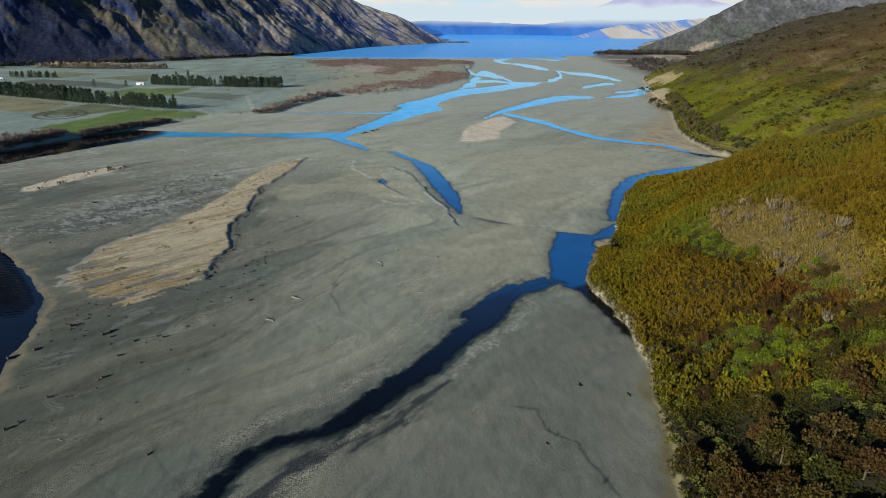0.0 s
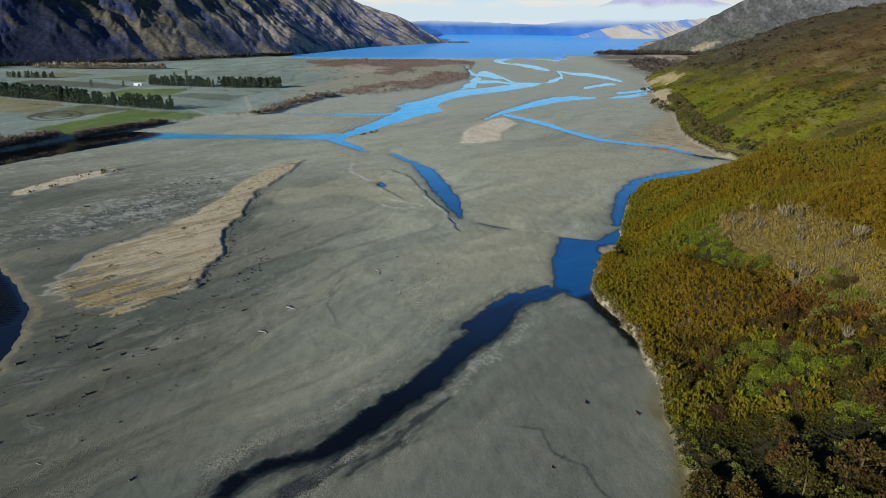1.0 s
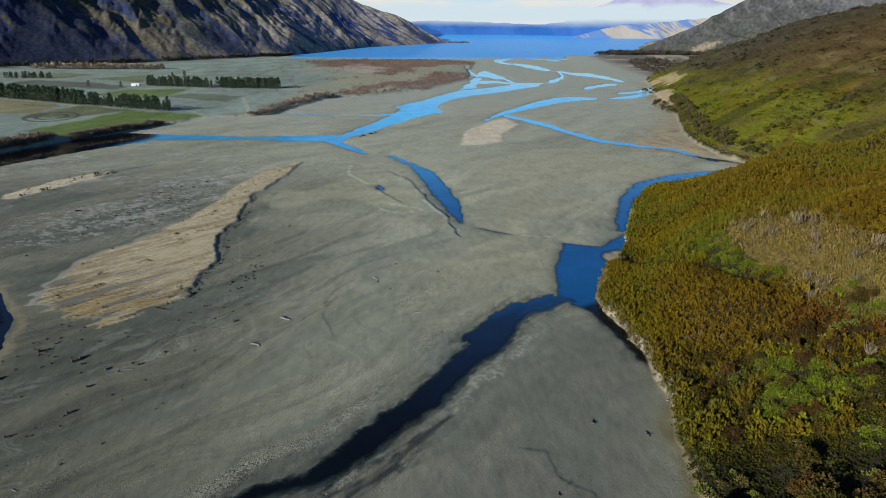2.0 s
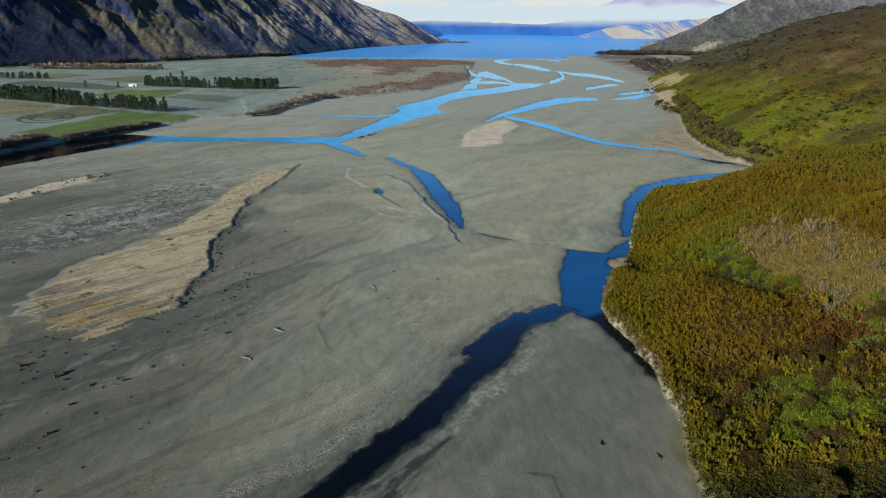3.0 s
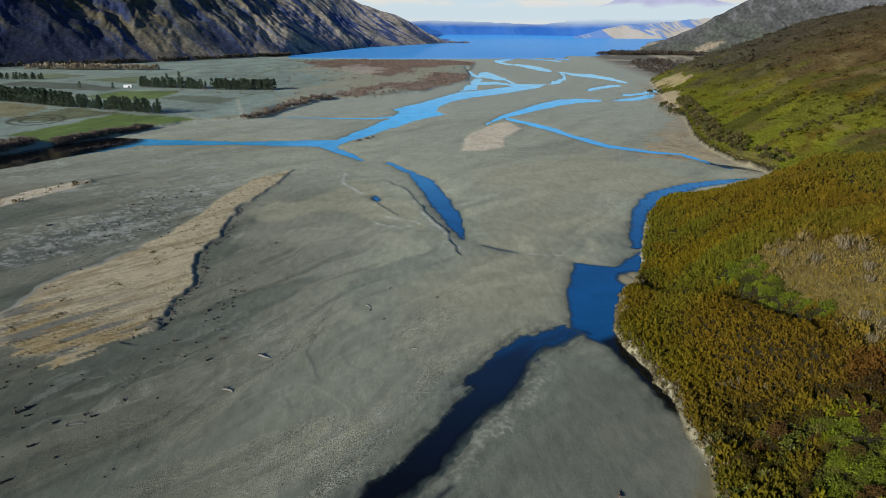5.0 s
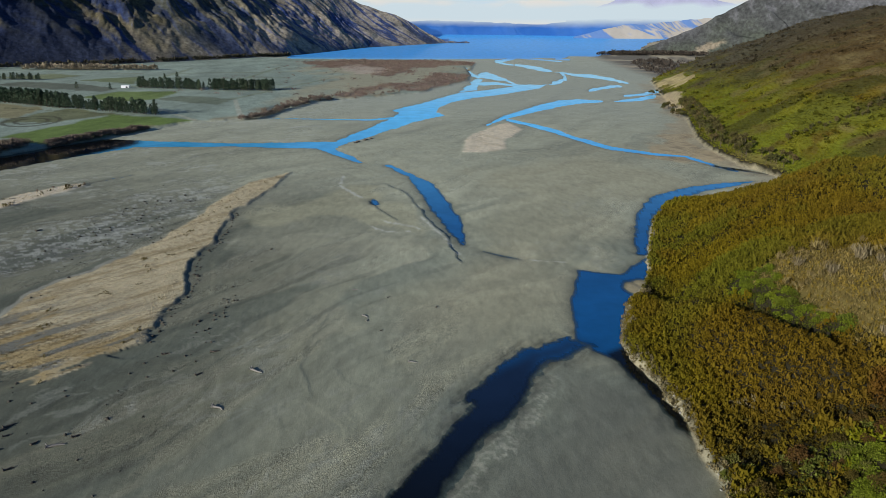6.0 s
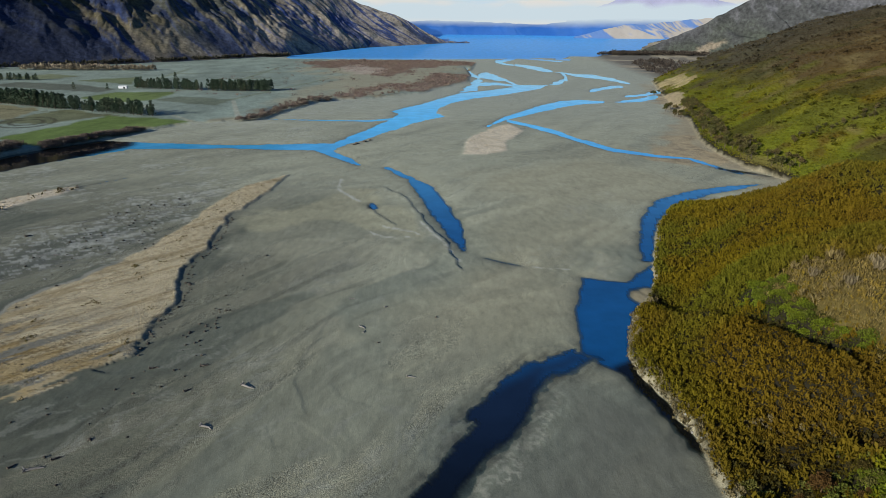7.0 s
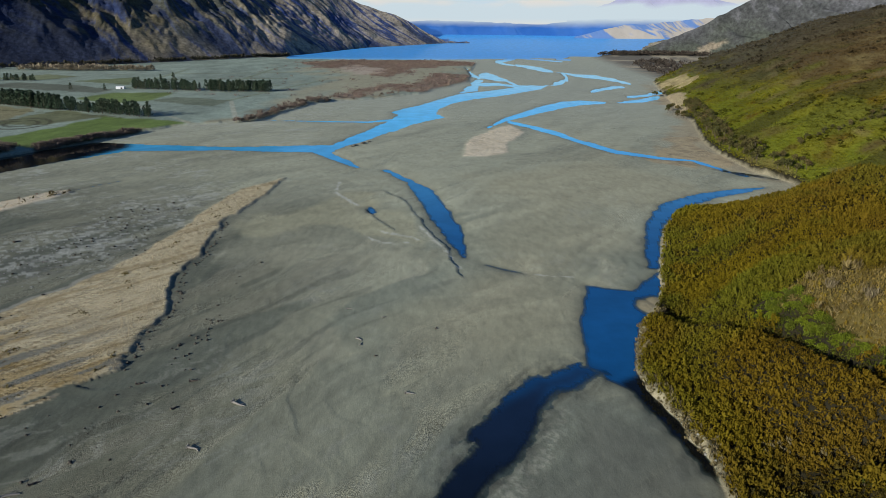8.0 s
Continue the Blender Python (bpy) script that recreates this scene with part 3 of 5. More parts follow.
def land_colour(x, y, z, m):
    """Cover and grit of the flat: gravel, silt, grass, field and bush floor."""
    bend = 14 * fbm(x / 90, y / 90, 3, 79)
    flow = fbm((x * 0.80 - y * 0.60 + bend) / 22, (x * 0.60 + y * 0.80) / 110, 4, 81)
    flow2 = fbm((x * 0.80 - y * 0.60 + bend) / 7, (x * 0.60 + y * 0.80) / 55, 3, 85)
    col = np.empty(x.shape + (3,))
    col[:] = (0.258, 0.248, 0.172)
    col = blend(col, (0.150, 0.152, 0.118), smooth(-0.1, 0.9, flow) * 0.85)
    col = blend(col, (0.270, 0.250, 0.170), smooth(0.15, 0.8, flow2) * 0.5)
    col = blend(col, (0.385, 0.372, 0.268), smooth(190, 420, y) * (0.8 - 0.25 * flow))
    grit = 0.58 + 0.9 * flow2
    col = blend(col, (0.385, 0.385, 0.305), smooth(550, 1100, y) * 0.8)
    across, down = x * 0.80 - y * 0.60 + bend, x * 0.60 + y * 0.80
    silty = smooth(0.05, 0.40, fbm(across / 30, down / 75, 4, 60)) * smooth(520, 380, y)
    col = blend(col, (0.178, 0.188, 0.145), silty * 0.7)
    grit = grit * (1 - 0.85 * silty)
    ridge = smooth(0.45, 0.85, ridged(across / 15, down / 95, 3, 59)) * smooth(480, 330, y) * (1 - silty)
    col = blend(col, (0.34, 0.315, 0.225), ridge * 0.45)
    grit = grit + 0.25 * ridge
    trough = smooth(0.25, 0.6, fbm(across / 5, down / 70, 3, 58)) * smooth(480, 330, y)
    col = blend(col, (0.125, 0.128, 0.10), trough * 0.45)
    # darker coarse gravel at left, with lens fall-off painted in as well
    coarse = smooth(-30, -125, x + 14 * flow - 0.12 * (y - 150)) * smooth(520, 380, y)
    # near and left ground dimmed, middle raised, to imitate the lens's darker edges
    col = col * (1 - 0.40 * coarse - 0.08 * coarse * smooth(260, 200, y))[..., None] * (1 - 0.20 * smooth(190, 115, y))[..., None]
    col = col * (1 + 0.22 * smooth(-75, -15, x) * smooth(150, 230, y) * smooth(500, 400, y))[..., None]
    col = col * (1 - 0.17 * smooth(-130, -190, x) * smooth(360, 420, y) * smooth(680, 600, y))[..., None]
    sandy = smooth(25, -30, area([(0, 250), (45, 262), (52, 320), (95, 345), (130, 430), (190, 480), (150, 600), (60, 560), (20, 420)], x, y) + 24 * fbm(x / 50, y / 70, 3, 82))
    col = blend(col, (0.36, 0.325, 0.215), sandy * 0.65)
    grit = grit * (1 - 0.6 * sandy)
    bank = smooth(12, -14, area([(-45, 150), (-20, 172), (10, 222), (46, 252), (45, 290), (-10, 290), (-50, 240), (-60, 185)], x, y) + 14 * fbm(x / 24, y / 34, 3, 62))
    col = blend(col, (0.33, 0.305, 0.205), bank * 0.3)
    damp = smooth(12, -18, area(SILT_FAN, x, y) + 10 * fbm(x / 25, y / 25, 3, 87))
    col = blend(col, (0.148, 0.146, 0.115), damp * 0.8)
    grit = grit * (1 - 0.85 * damp)
    pale = smooth(2.2, -0.6, course([(-14, 146, 0.5), (-2, 160, 2), (12, 182, 4), (24, 200, 3.5), (35, 222, 2)], x, y) + 1.6 * fbm(x / 5, y / 5, 3, 88))
    col = blend(col, (0.34, 0.32, 0.225), smooth(8, -14, area([(-112, 400), (-60, 392), (0, 352), (6, 330), (-30, 318), (-75, 325), (-105, 350)], x, y) + 14 * fbm(x / 20, y / 26, 3, 49)) * 0.55)
    riffle = smooth(3.5, -1.0, course([(-76, 484, 3), (-66, 460, 6), (-60, 442, 4), (-40, 409, 3), (-14, 387, 6), (4, 345, 2)], x, y) + 3.5 * fbm(x / 6, y / 8, 3, 83))
    pale = np.maximum(pale, riffle) * smooth(-0.1, 0.5, fbm(x / 0.9, y / 0.9, 2, 86))
    col = blend(col, (0.38, 0.36, 0.28), pale * 0.6)
    stony = smooth(6, -10, area(STONY_BAR, x, y) + 9 * fbm(x / 12, y / 14, 3, 89)) * smooth(0.0, 0.4, fbm((x - y) / 3, (x + y) / 9, 3, 90))
    col = blend(col, (0.13, 0.13, 0.115), stony * 0.5)
    chips = smooth(0.30, 0.55, fbm((x * 0.95 + y * 0.3) / 2.2, (y * 0.95 - x * 0.3) / 1.1, 2, 98)) * smooth(8, -8, area(STONY_BAR, x, y) + 14 * fbm(x / 14, y / 18, 3, 89))
    col = blend(col, (0.43, 0.42, 0.37), chips * 0.5)
    dashes = smooth(0.28, 0.55, fbm((x - y) / 3.4, (x + y) / 22, 3, 51)) * smooth(-110, -150, x) * smooth(300, 340, y) * smooth(0.0, 0.4, fbm(x / 30, y / 40, 3, 50) + 0.1) * smooth(2, 8, m["water"])
    col = blend(col, (0.44, 0.43, 0.37), dashes * 0.45)
    swirl = smooth(0.30, 0.5, fbm((x * 0.80 - y * 0.60 + 6 * fbm(x / 14, y / 14, 2, 74)) / 1.5, (x * 0.60 + y * 0.80) / 9, 3, 73)) * smooth(0.25, 0.6, fbm(x / 26, y / 34, 3, 72)) * smooth(0, 20, area(SILT_FAN, x, y)) * smooth(520, 400, y)
    col = blend(col, (0.34, 0.33, 0.27), swirl * 0.25)
    sunny = smooth(6, -10, area([(-64, 470), (-44, 465), (-24, 425), (-10, 385), (3, 345), (-4, 335), (-22, 372), (-60, 385), (-100, 370), (-112, 400), (-80, 430)], x, y) + 10 * fbm(x / 18, y / 24, 3, 70))
    col = blend(col, (0.40, 0.365, 0.235), sunny * 0.6)
    thread = np.full(x.shape, 9.0)
    for pts in SHINGLE_LINES:
        thread = np.minimum(thread, course(pts, x, y))
    col = blend(col, (0.50, 0.48, 0.40), smooth(0.7, -0.2, thread + 0.9 * fbm(x / 2.5, y / 2.5, 2, 69)) * 0.8)
    shore = area(SIDE_POOL, x, y) + 2.5 * fbm(x / 8, y / 8, 3, 68)
    col = blend(col, (0.25, 0.20, 0.12), smooth(5, 2, shore) * smooth(-1, 1, shore) * 0.7)
    wet = np.exp(-np.maximum(m["water"], 0) / 2.0) * (1 - 0.6 * smooth(450, 800, y))
    col = blend(col, (0.10, 0.10, 0.08), wet * 0.6)
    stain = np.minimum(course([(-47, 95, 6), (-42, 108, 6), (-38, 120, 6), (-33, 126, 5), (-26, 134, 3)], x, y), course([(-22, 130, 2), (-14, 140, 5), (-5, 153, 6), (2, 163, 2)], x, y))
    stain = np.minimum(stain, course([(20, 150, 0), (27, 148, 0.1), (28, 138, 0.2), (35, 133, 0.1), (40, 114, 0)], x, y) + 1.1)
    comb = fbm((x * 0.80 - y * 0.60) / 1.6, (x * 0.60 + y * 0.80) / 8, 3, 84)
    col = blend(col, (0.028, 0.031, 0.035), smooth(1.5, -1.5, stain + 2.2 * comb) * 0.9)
    edge = np.maximum(area(LONG_CHANNEL, x, y), 0)
    col = blend(col, (0.075, 0.075, 0.062), smooth(0.05, 0.5, comb + 0.25) * np.exp(-edge / 3.5) * 0.8)
    bed = smooth(0.5, -4, m["water"])
    col = blend(col, (0.05, 0.06, 0.055), bed)
    for sx, sy, sr in ((80, 292, 4.5), (76, 276, 3.6), (84, 297, 3.5)):
        col = blend(col, (0.30, 0.25, 0.16), smooth(sr + 2, sr - 2, np.hypot(x - sx, (y - sy) * 0.7)))
    tan = smooth(0.8, -1.2, m["island"])
    streak = fbm((x * 0.72 - y * 0.69) / 3.2, (x * 0.69 + y * 0.72) / 26, 4, 91)
    col = blend(col, (0.50, 0.415, 0.27), tan)
    hatch = fbm((x * 0.72 - y * 0.69) / 1.1, (x * 0.69 + y * 0.72) / 9, 3, 99)
    south = smooth(285, 235, y + 0.25 * (x + 110))
    col = blend(col, (0.33, 0.25, 0.135), tan * smooth(0.1, 0.7, streak + 0.45 * south) * 0.8)
    col = blend(col, (0.15, 0.105, 0.05), tan * smooth(0.15, 0.6, hatch) * (0.38 + 0.4 * south))
    col = blend(col, (0.36, 0.215, 0.04), tan * south * smooth(-0.1, 0.5, fbm(x / 9, y / 9, 3, 76)) * 0.25)
    col = blend(col, (0.17, 0.165, 0.14), tan * south * smooth(0.05, 0.4, fbm((x * 0.72 - y * 0.69) / 4, (x * 0.69 + y * 0.72) / 18, 3, 75)) * 0.9)
    col = blend(col, (0.42, 0.39, 0.32), smooth(1.6, 0.5, np.abs(m["island"] - 1.2)) * smooth(20, 40, course([(px, py, 0) for px, py in GRASS_ISLAND[:12]], x, y)) * 0.5)
    col = blend(col, (0.66, 0.55, 0.40), smooth(1.5, -2.5, m["bar"]) * 0.95)
    col = blend(col, (0.30, 0.225, 0.135), smooth(1.5, -2.5, m["bar"]) * smooth(0.0, 0.5, fbm((x * 0.86 + y * 0.5) / 5, (x * 0.5 - y * 0.86) / 14, 3, 61)) * 0.22)
    # farmland
    ter = smooth(1, 7, m["terrace"]) * smooth(-1, 1, m["water"])
    field = np.empty(col.shape)
    field[:] = (0.25, 0.29, 0.235)
    for pts, c in NEAR_FIELDS + FAR_FIELDS:
        field = blend(field, c, smooth(4, -4, area(pts, x, y) + 5 * fbm(x / 18, y / 30, 3, 53)) * 0.88)
    for (ax, ay), (bx, by), w, c in FIELD_LINES:
        field = blend(field, c, smooth(1.0, 0.0, course([(ax, ay, w), (bx, by, w)], x, y) - 0.5) * 0.8)
    field = field * (1 + 0.16 * fbm(x / 45, y / 90, 4, 71) + 0.10 * fbm(x / 9, y / 22, 3, 54))[..., None]
    field = blend(field, (0.36, 0.315, 0.205), smooth(40, -60, area([(-217, 919), (-250, 1300), (-330, 1640), (-450, 2060), (-350, 2300), (110, 2300), (60, 1400), (-45, 1110), (-160, 1000)], x, y) + 60 * fbm(x / 60, y / 110, 4, 95)) * 0.8)
    field = blend(field, (0.235, 0.165, 0.122), smooth(12, -14, thicket(x, y)) * 0.85)
    field = blend(field, (0.44, 0.35, 0.27), smooth(15, -25, area(PALE_OPEN, x, y) + 26 * fbm(x / 40, y / 60, 3, 56)) * 0.9)
    edge = smooth(32, 4, m["terrace"]) * smooth(-0.3, 0.4, fbm(x / 30, y / 30, 3, 97) + 0.1)
    field = blend(field, (0.25, 0.185, 0.10), edge * 0.7)
    col = np.where(ter[..., None] > 0, col * (1 - ter[..., None]) + field * ter[..., None], col)
    grit = grit * (1 - 0.6 * ter)
    # hill foot: pale scree, then bush floor
    flats = smooth(-40, 40, x - np.interp(y, [1450, 1500, 2270, 2700, 3600], [500, 480, 560, 610, 900])) * smooth(1400, 1520, y)
    col = blend(col, (0.14, 0.115, 0.088), flats * 0.9)
    col = blend(col, (0.40, 0.33, 0.23), flats * smooth(0.1, 0.45, fbm(x / 120, y / 45, 3, 92)))
    beach = smooth(-26 - 34 * np.exp(-((y - 630) / 70) ** 2), -4, m["hill"] + 14 * fbm(x / 26, y / 40, 3, 94)) * smooth(450, 500, y) * smooth(1500, 1200, y) * smooth(0, 3, m["water"])
    col = blend(col, (0.38, 0.30, 0.19), beach * 0.7)
    col = blend(col, (0.16, 0.125, 0.055), smooth(-6, 0.5, m["hill"] + 2.5 * fbm(x / 6, y / 9, 3, 52)) * smooth(176, 160, y) * 0.85)
    rock = smooth(-0.8, 0.5, m["hill"]) * (0.1 + 0.9 * smooth(165, 190, y))
    col = blend(col, (0.27, 0.23, 0.15), rock)
    # bush floor: the shade below the plants is put into its near-black colour
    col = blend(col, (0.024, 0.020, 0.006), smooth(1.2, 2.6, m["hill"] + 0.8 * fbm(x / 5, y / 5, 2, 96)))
    col = blend(col, (0.15, 0.112, 0.034), smooth(4, -4, area(DRY_CROWN, x, y) + 4 * fbm(x / 9, y / 9, 3, 57)) * 0.9)
    herb = smooth(4, 9, m["hill"]) * smooth(400, 440, y)
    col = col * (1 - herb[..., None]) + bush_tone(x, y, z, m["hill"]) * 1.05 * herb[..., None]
    slip = smooth(8, -4, area(SLIP, x, y) + 22 * fbm(x / 26, y / 40, 4, 99)) * smooth(1, 4, m["hill"])
    col = blend(col, (0.42, 0.32, 0.16), slip * (0.8 + 0.2 * fbm(x / 6, y / 12, 3, 67)))
    col = blend(col, (0.20, 0.15, 0.07), slip * smooth(0.1, 0.6, fbm(x / 9, y / 30, 3, 66)) * 0.7)
    debris = smooth(4, -6, area(BEACH, x, y) + 9 * fbm(x / 16, y / 22, 3, 65)) * smooth(0.5, 2, m["water"]) * smooth(1, -1, m["hill"])
    debris = np.maximum(debris, smooth(4, -5, area(SAND_FOOT, x, y) + 12 * fbm(x / 18, y / 30, 3, 63)) * smooth(0.5, 2, m["water"]))
    col = blend(col, (0.42, 0.32, 0.19), debris * 0.8)
    col = blend(col, (0.20, 0.155, 0.10), debris * smooth(0.2, 0.6, fbm((x - y) / 14, (x + y) / 9, 3, 64)) * 0.5)
    rings = np.minimum.reduce([np.abs(np.hypot(x + 452 + 0.3 * (y - 745), (y - 745) / 1.4) - r) for r in (17.0, 29.0)])
    col = blend(col, (0.055, 0.05, 0.03), smooth(3.6, 1.2, rings) * ter * 0.75)
    col = col * A((0.965, 1.0, 0.955))
    return np.clip(col, 0.01, 0.9), np.clip(grit, 0.26, 1.3)


radii = np.concatenate([np.geomspace(3, 150, 24, endpoint=False), np.geomspace(150, 420, 400, endpoint=False), np.geomspace(420, 900, 150, endpoint=False), np.geomspace(900, 2600, 110, endpoint=False), np.geomspace(2600, 20000, 26)])
gx, gy, ncol = polar(660, 50, radii)
gz, gm = relief(gx, gy)
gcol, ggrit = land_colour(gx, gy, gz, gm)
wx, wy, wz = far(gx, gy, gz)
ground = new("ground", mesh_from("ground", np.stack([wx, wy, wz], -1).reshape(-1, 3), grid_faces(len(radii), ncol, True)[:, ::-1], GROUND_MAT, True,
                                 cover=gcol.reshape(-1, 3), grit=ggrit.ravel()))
tagged(ground, "grey gravel river flat with dry grass bars and frosted pasture", "ground", kind="structure")

wr = np.concatenate([[1.0, 60.0], np.geomspace(150, 460, 230, endpoint=False), np.geomspace(460, 1500, 90, endpoint=False), np.geomspace(1500, 20000, 60)])
px, py, pcol = polar(420, 24, wr)
depth = WATER - relief(px, py)[0]
clear = np.minimum.reduce([area(LONG_CHANNEL, px, py) + 9 * smooth(205, 240, py), area(SIDE_POOL, px, py), area(BANK_REACH, px, py), area(FOOT_WATER, px, py) * 4, area(COVE_POOL, px, py) * 1.2])     # backwaters are clear, the river and lake are milky blue; dark bank reflections and shade are painted in too
silt = np.empty(px.shape + (3,))
silt[:] = (0.007, 0.085, 0.23)
# brighter and bluer with distance, partly for the sky that the water reflects
silt = blend(silt, (0.10, 0.60, 0.96), smooth(330, 800, py))
silt = blend(silt, (0.40, 0.88, 0.98), smooth(800, 1500, py))
silt = blend(silt, (0.07, 0.36, 0.78), smooth(2200, 2500, py))
# upper channel tinted blue, in place of part of its sky reflection
still = blend(np.tile(A((0.004, 0.005, 0.006)), px.shape + (1,)), (0.010, 0.023, 0.052), smooth(150, 240, py) * smooth(-90, -40, px) * smooth(4, 0, area(LONG_CHANNEL, px, py)))
silt = silt + (still - silt) * smooth(14, 0, clear)[..., None]
vx, vy, vz = far(px, py, np.full(px.shape, WATER))
water = new("water", mesh_from("water", np.stack([vx, vy, vz], -1).reshape(-1, 3), grid_faces(len(wr), pcol, True)[:, ::-1], WATER_MAT, True, cover=silt.reshape(-1, 3), depth=np.maximum(0.10 + 0.90 * smooth(0.0, 0.26, depth), np.maximum(smooth(380, 520, py), smooth(-100, -135, px))).ravel(), wind=(0.04 + 0.20 * smooth(560, 760, py) * smooth(0, 30, area(BANK_REACH, px, py)) + 0.12 * smooth(2000, 2700, py)).ravel(), ripple=(smooth(0, -12, area(SIDE_POOL, px, py)) * smooth(200, 235, py)).ravel()))
tagged(water, "calm blue water of braided river and lake", "water", kind="structure")


# ---- mountains ----
def massif(name, crest, reach, cover, label, rows=150, cols=260, seed=0, rough=0.22, back=0.7, size=420.0, shear=0.25, mat=None, foot=None, warp=0.5, fold=0.35):
    """A range along crest points (x, y, height); reach: how far the slopes run out for each metre of height."""
    c = A(crest, float)
    seg = np.concatenate([[0], np.cumsum(np.hypot(*np.diff(c[:, :2], axis=0).T))])
    u = np.linspace(0, seg[-1], cols)
    bx, by, bh = (np.interp(u, seg, c[:, k]) for k in range(3))
    for k in range(3):                                  # rounds the corners of the crest line
        bx[1:-1], by[1:-1], bh[1:-1] = ((q[:-2] + 2 * q[1:-1] + q[2:]) / 4 for q in (bx, by, bh))
    bh = bh * (1 + 0.16 * fbm(u / (size * 1.3), u * 0, 4, seed + 3) * np.clip(bh / 60, 0, 1))
    tx, ty = np.gradient(bx), np.gradient(by)
    ln = np.hypot(tx, ty)
    nx, ny = ty / ln, -tx / ln
    v = np.linspace(-back, 1.06, rows)[:, None]
    ox, oy, run = nx * reach * bh, ny * reach * bh, bh
    if foot:
        ox, oy = np.interp(u, seg, A(foot, float)[:, 0]) - bx, np.interp(u, seg, A(foot, float)[:, 1]) - by
        run = np.hypot(ox, oy) / reach
    x = bx + ox * v
    y = by + oy * v
    z0 = bh * (1 - np.abs(v)) * (1 - 0.15 * np.sin(np.pi * np.clip(np.abs(v), 0, 1)))
    bent = u[None, :] + warp * size * fbm(u[None, :] / (size * 1.2), v * run / (size * 1.2), 3, seed + 7)
    gul = ridged((bent - shear * v * run) / size, v * run / (size * 4.5) + 0.0 * u, 5, seed)
    gul = 0.75 * gul + fold * ridged((bent - shear * 0.8 * v * run) / (size * 0.37), v * run / (size * 1.6), 4, seed + 9)
    z = z0 + rough * (gul - 0.35) * bh * np.clip(np.abs(v) * 1.5 + 0.15, 0, 1) * np.clip((1.0 - np.abs(v)) * 3, 0, 1)
    z = z + 0.010 * bh * fbm(bent / (size * 0.14), v * run / (size * 0.2), 4, seed + 11) * np.clip((1.0 - np.abs(v)) * 5, 0, 1)
    z = np.where(np.abs(v) > 1, -6 + 0 * z, np.maximum(z, -6))
    fine = fbm((bent - shear * 1.1 * v * run) / (size * 0.10), v * run / (size * 0.6), 4, seed + 5)
    col = cover(x, y, z, fine, gul)
    X, Y, Z = far(x, y, z)
    ob = new(name, mesh_from(name, np.stack([X, Y, Z], -1).reshape(-1, 3), grid_faces(rows, cols), mat or SLOPE_MAT, True, cover=col.reshape(-1, 3)))
    return tagged(ob, label, "mountain", kind="structure")


def tussock_side(x, y, z, fine, gul):
    n = fbm(x / 130, y / 130, 5, 101)
    col = np.empty(x.shape + (3,))
    # blue of distant haze is mixed into the base colours of the side
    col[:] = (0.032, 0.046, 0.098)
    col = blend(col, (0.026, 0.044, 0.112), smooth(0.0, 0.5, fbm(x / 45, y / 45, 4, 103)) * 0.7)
    col = blend(col, (0.074, 0.072, 0.034), smooth(-0.1, 0.7, gul + 0.5 * n) * 0.75)        # tussock on the spurs; bush in the gullies, coloured blue to act as shade
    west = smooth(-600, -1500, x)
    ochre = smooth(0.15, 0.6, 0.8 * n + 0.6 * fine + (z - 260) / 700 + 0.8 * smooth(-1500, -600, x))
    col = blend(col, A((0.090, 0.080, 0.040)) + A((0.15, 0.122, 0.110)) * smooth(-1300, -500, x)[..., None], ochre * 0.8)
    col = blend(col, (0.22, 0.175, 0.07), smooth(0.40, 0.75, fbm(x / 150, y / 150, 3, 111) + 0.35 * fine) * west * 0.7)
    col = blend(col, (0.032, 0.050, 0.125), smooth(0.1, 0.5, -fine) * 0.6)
    # lake end lightened in colour for its sunlight and haze; west end darkened
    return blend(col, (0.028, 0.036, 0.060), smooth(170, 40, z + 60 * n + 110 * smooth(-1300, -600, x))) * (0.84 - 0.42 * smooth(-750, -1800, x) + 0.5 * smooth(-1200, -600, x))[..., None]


def grey_side(x, y, z, fine, gul):
    n = fbm(x / 120, y / 120, 5, 121)
    col = np.empty(x.shape + (3,))
    col[:] = (0.048, 0.048, 0.042)
    col = blend(col, (0.064, 0.062, 0.058), smooth(0.2, 0.8, n + (z - 190) / 300) * 0.8)
    col = blend(col, (0.12, 0.115, 0.11), smooth(0.35, 0.9, fbm(x / 30, y / 70, 4, 123) + (z - 190) / 300) * 0.5)
    col = blend(col, (0.050, 0.055, 0.036), smooth(120, 20, z + 60 * n) * 0.7)
    bluff = area([(1150, -4), (1185, 26), (1240, 46), (1300, 54), (1270, 34), (1215, 8)], x, z) + 7 * fbm(x / 14, z / 9, 3, 125)
    # final factor lifts the whole side towards blue, as painted haze
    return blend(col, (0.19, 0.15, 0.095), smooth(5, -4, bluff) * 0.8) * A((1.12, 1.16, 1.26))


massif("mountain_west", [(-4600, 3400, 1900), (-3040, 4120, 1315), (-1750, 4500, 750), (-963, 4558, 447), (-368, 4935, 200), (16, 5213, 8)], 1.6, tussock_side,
       "dark mountain side with tussock, gully shade and haze in its colour", rows=230, cols=560, seed=137, rough=0.050, shear=1.9, size=460, warp=0.34, fold=0.30,
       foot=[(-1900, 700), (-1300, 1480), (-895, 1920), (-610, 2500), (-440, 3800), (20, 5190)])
massif("lake_spit", [(-20, 5213, 6), (50, 5230, 16), (110, 5240, 9), (175, 5260, 14), (200, 5265, 4)], 3.0, tussock_side,
       "dark wooded spit at the mountain's foot", rows=14, cols=60, seed=151, rough=0.2, size=30)
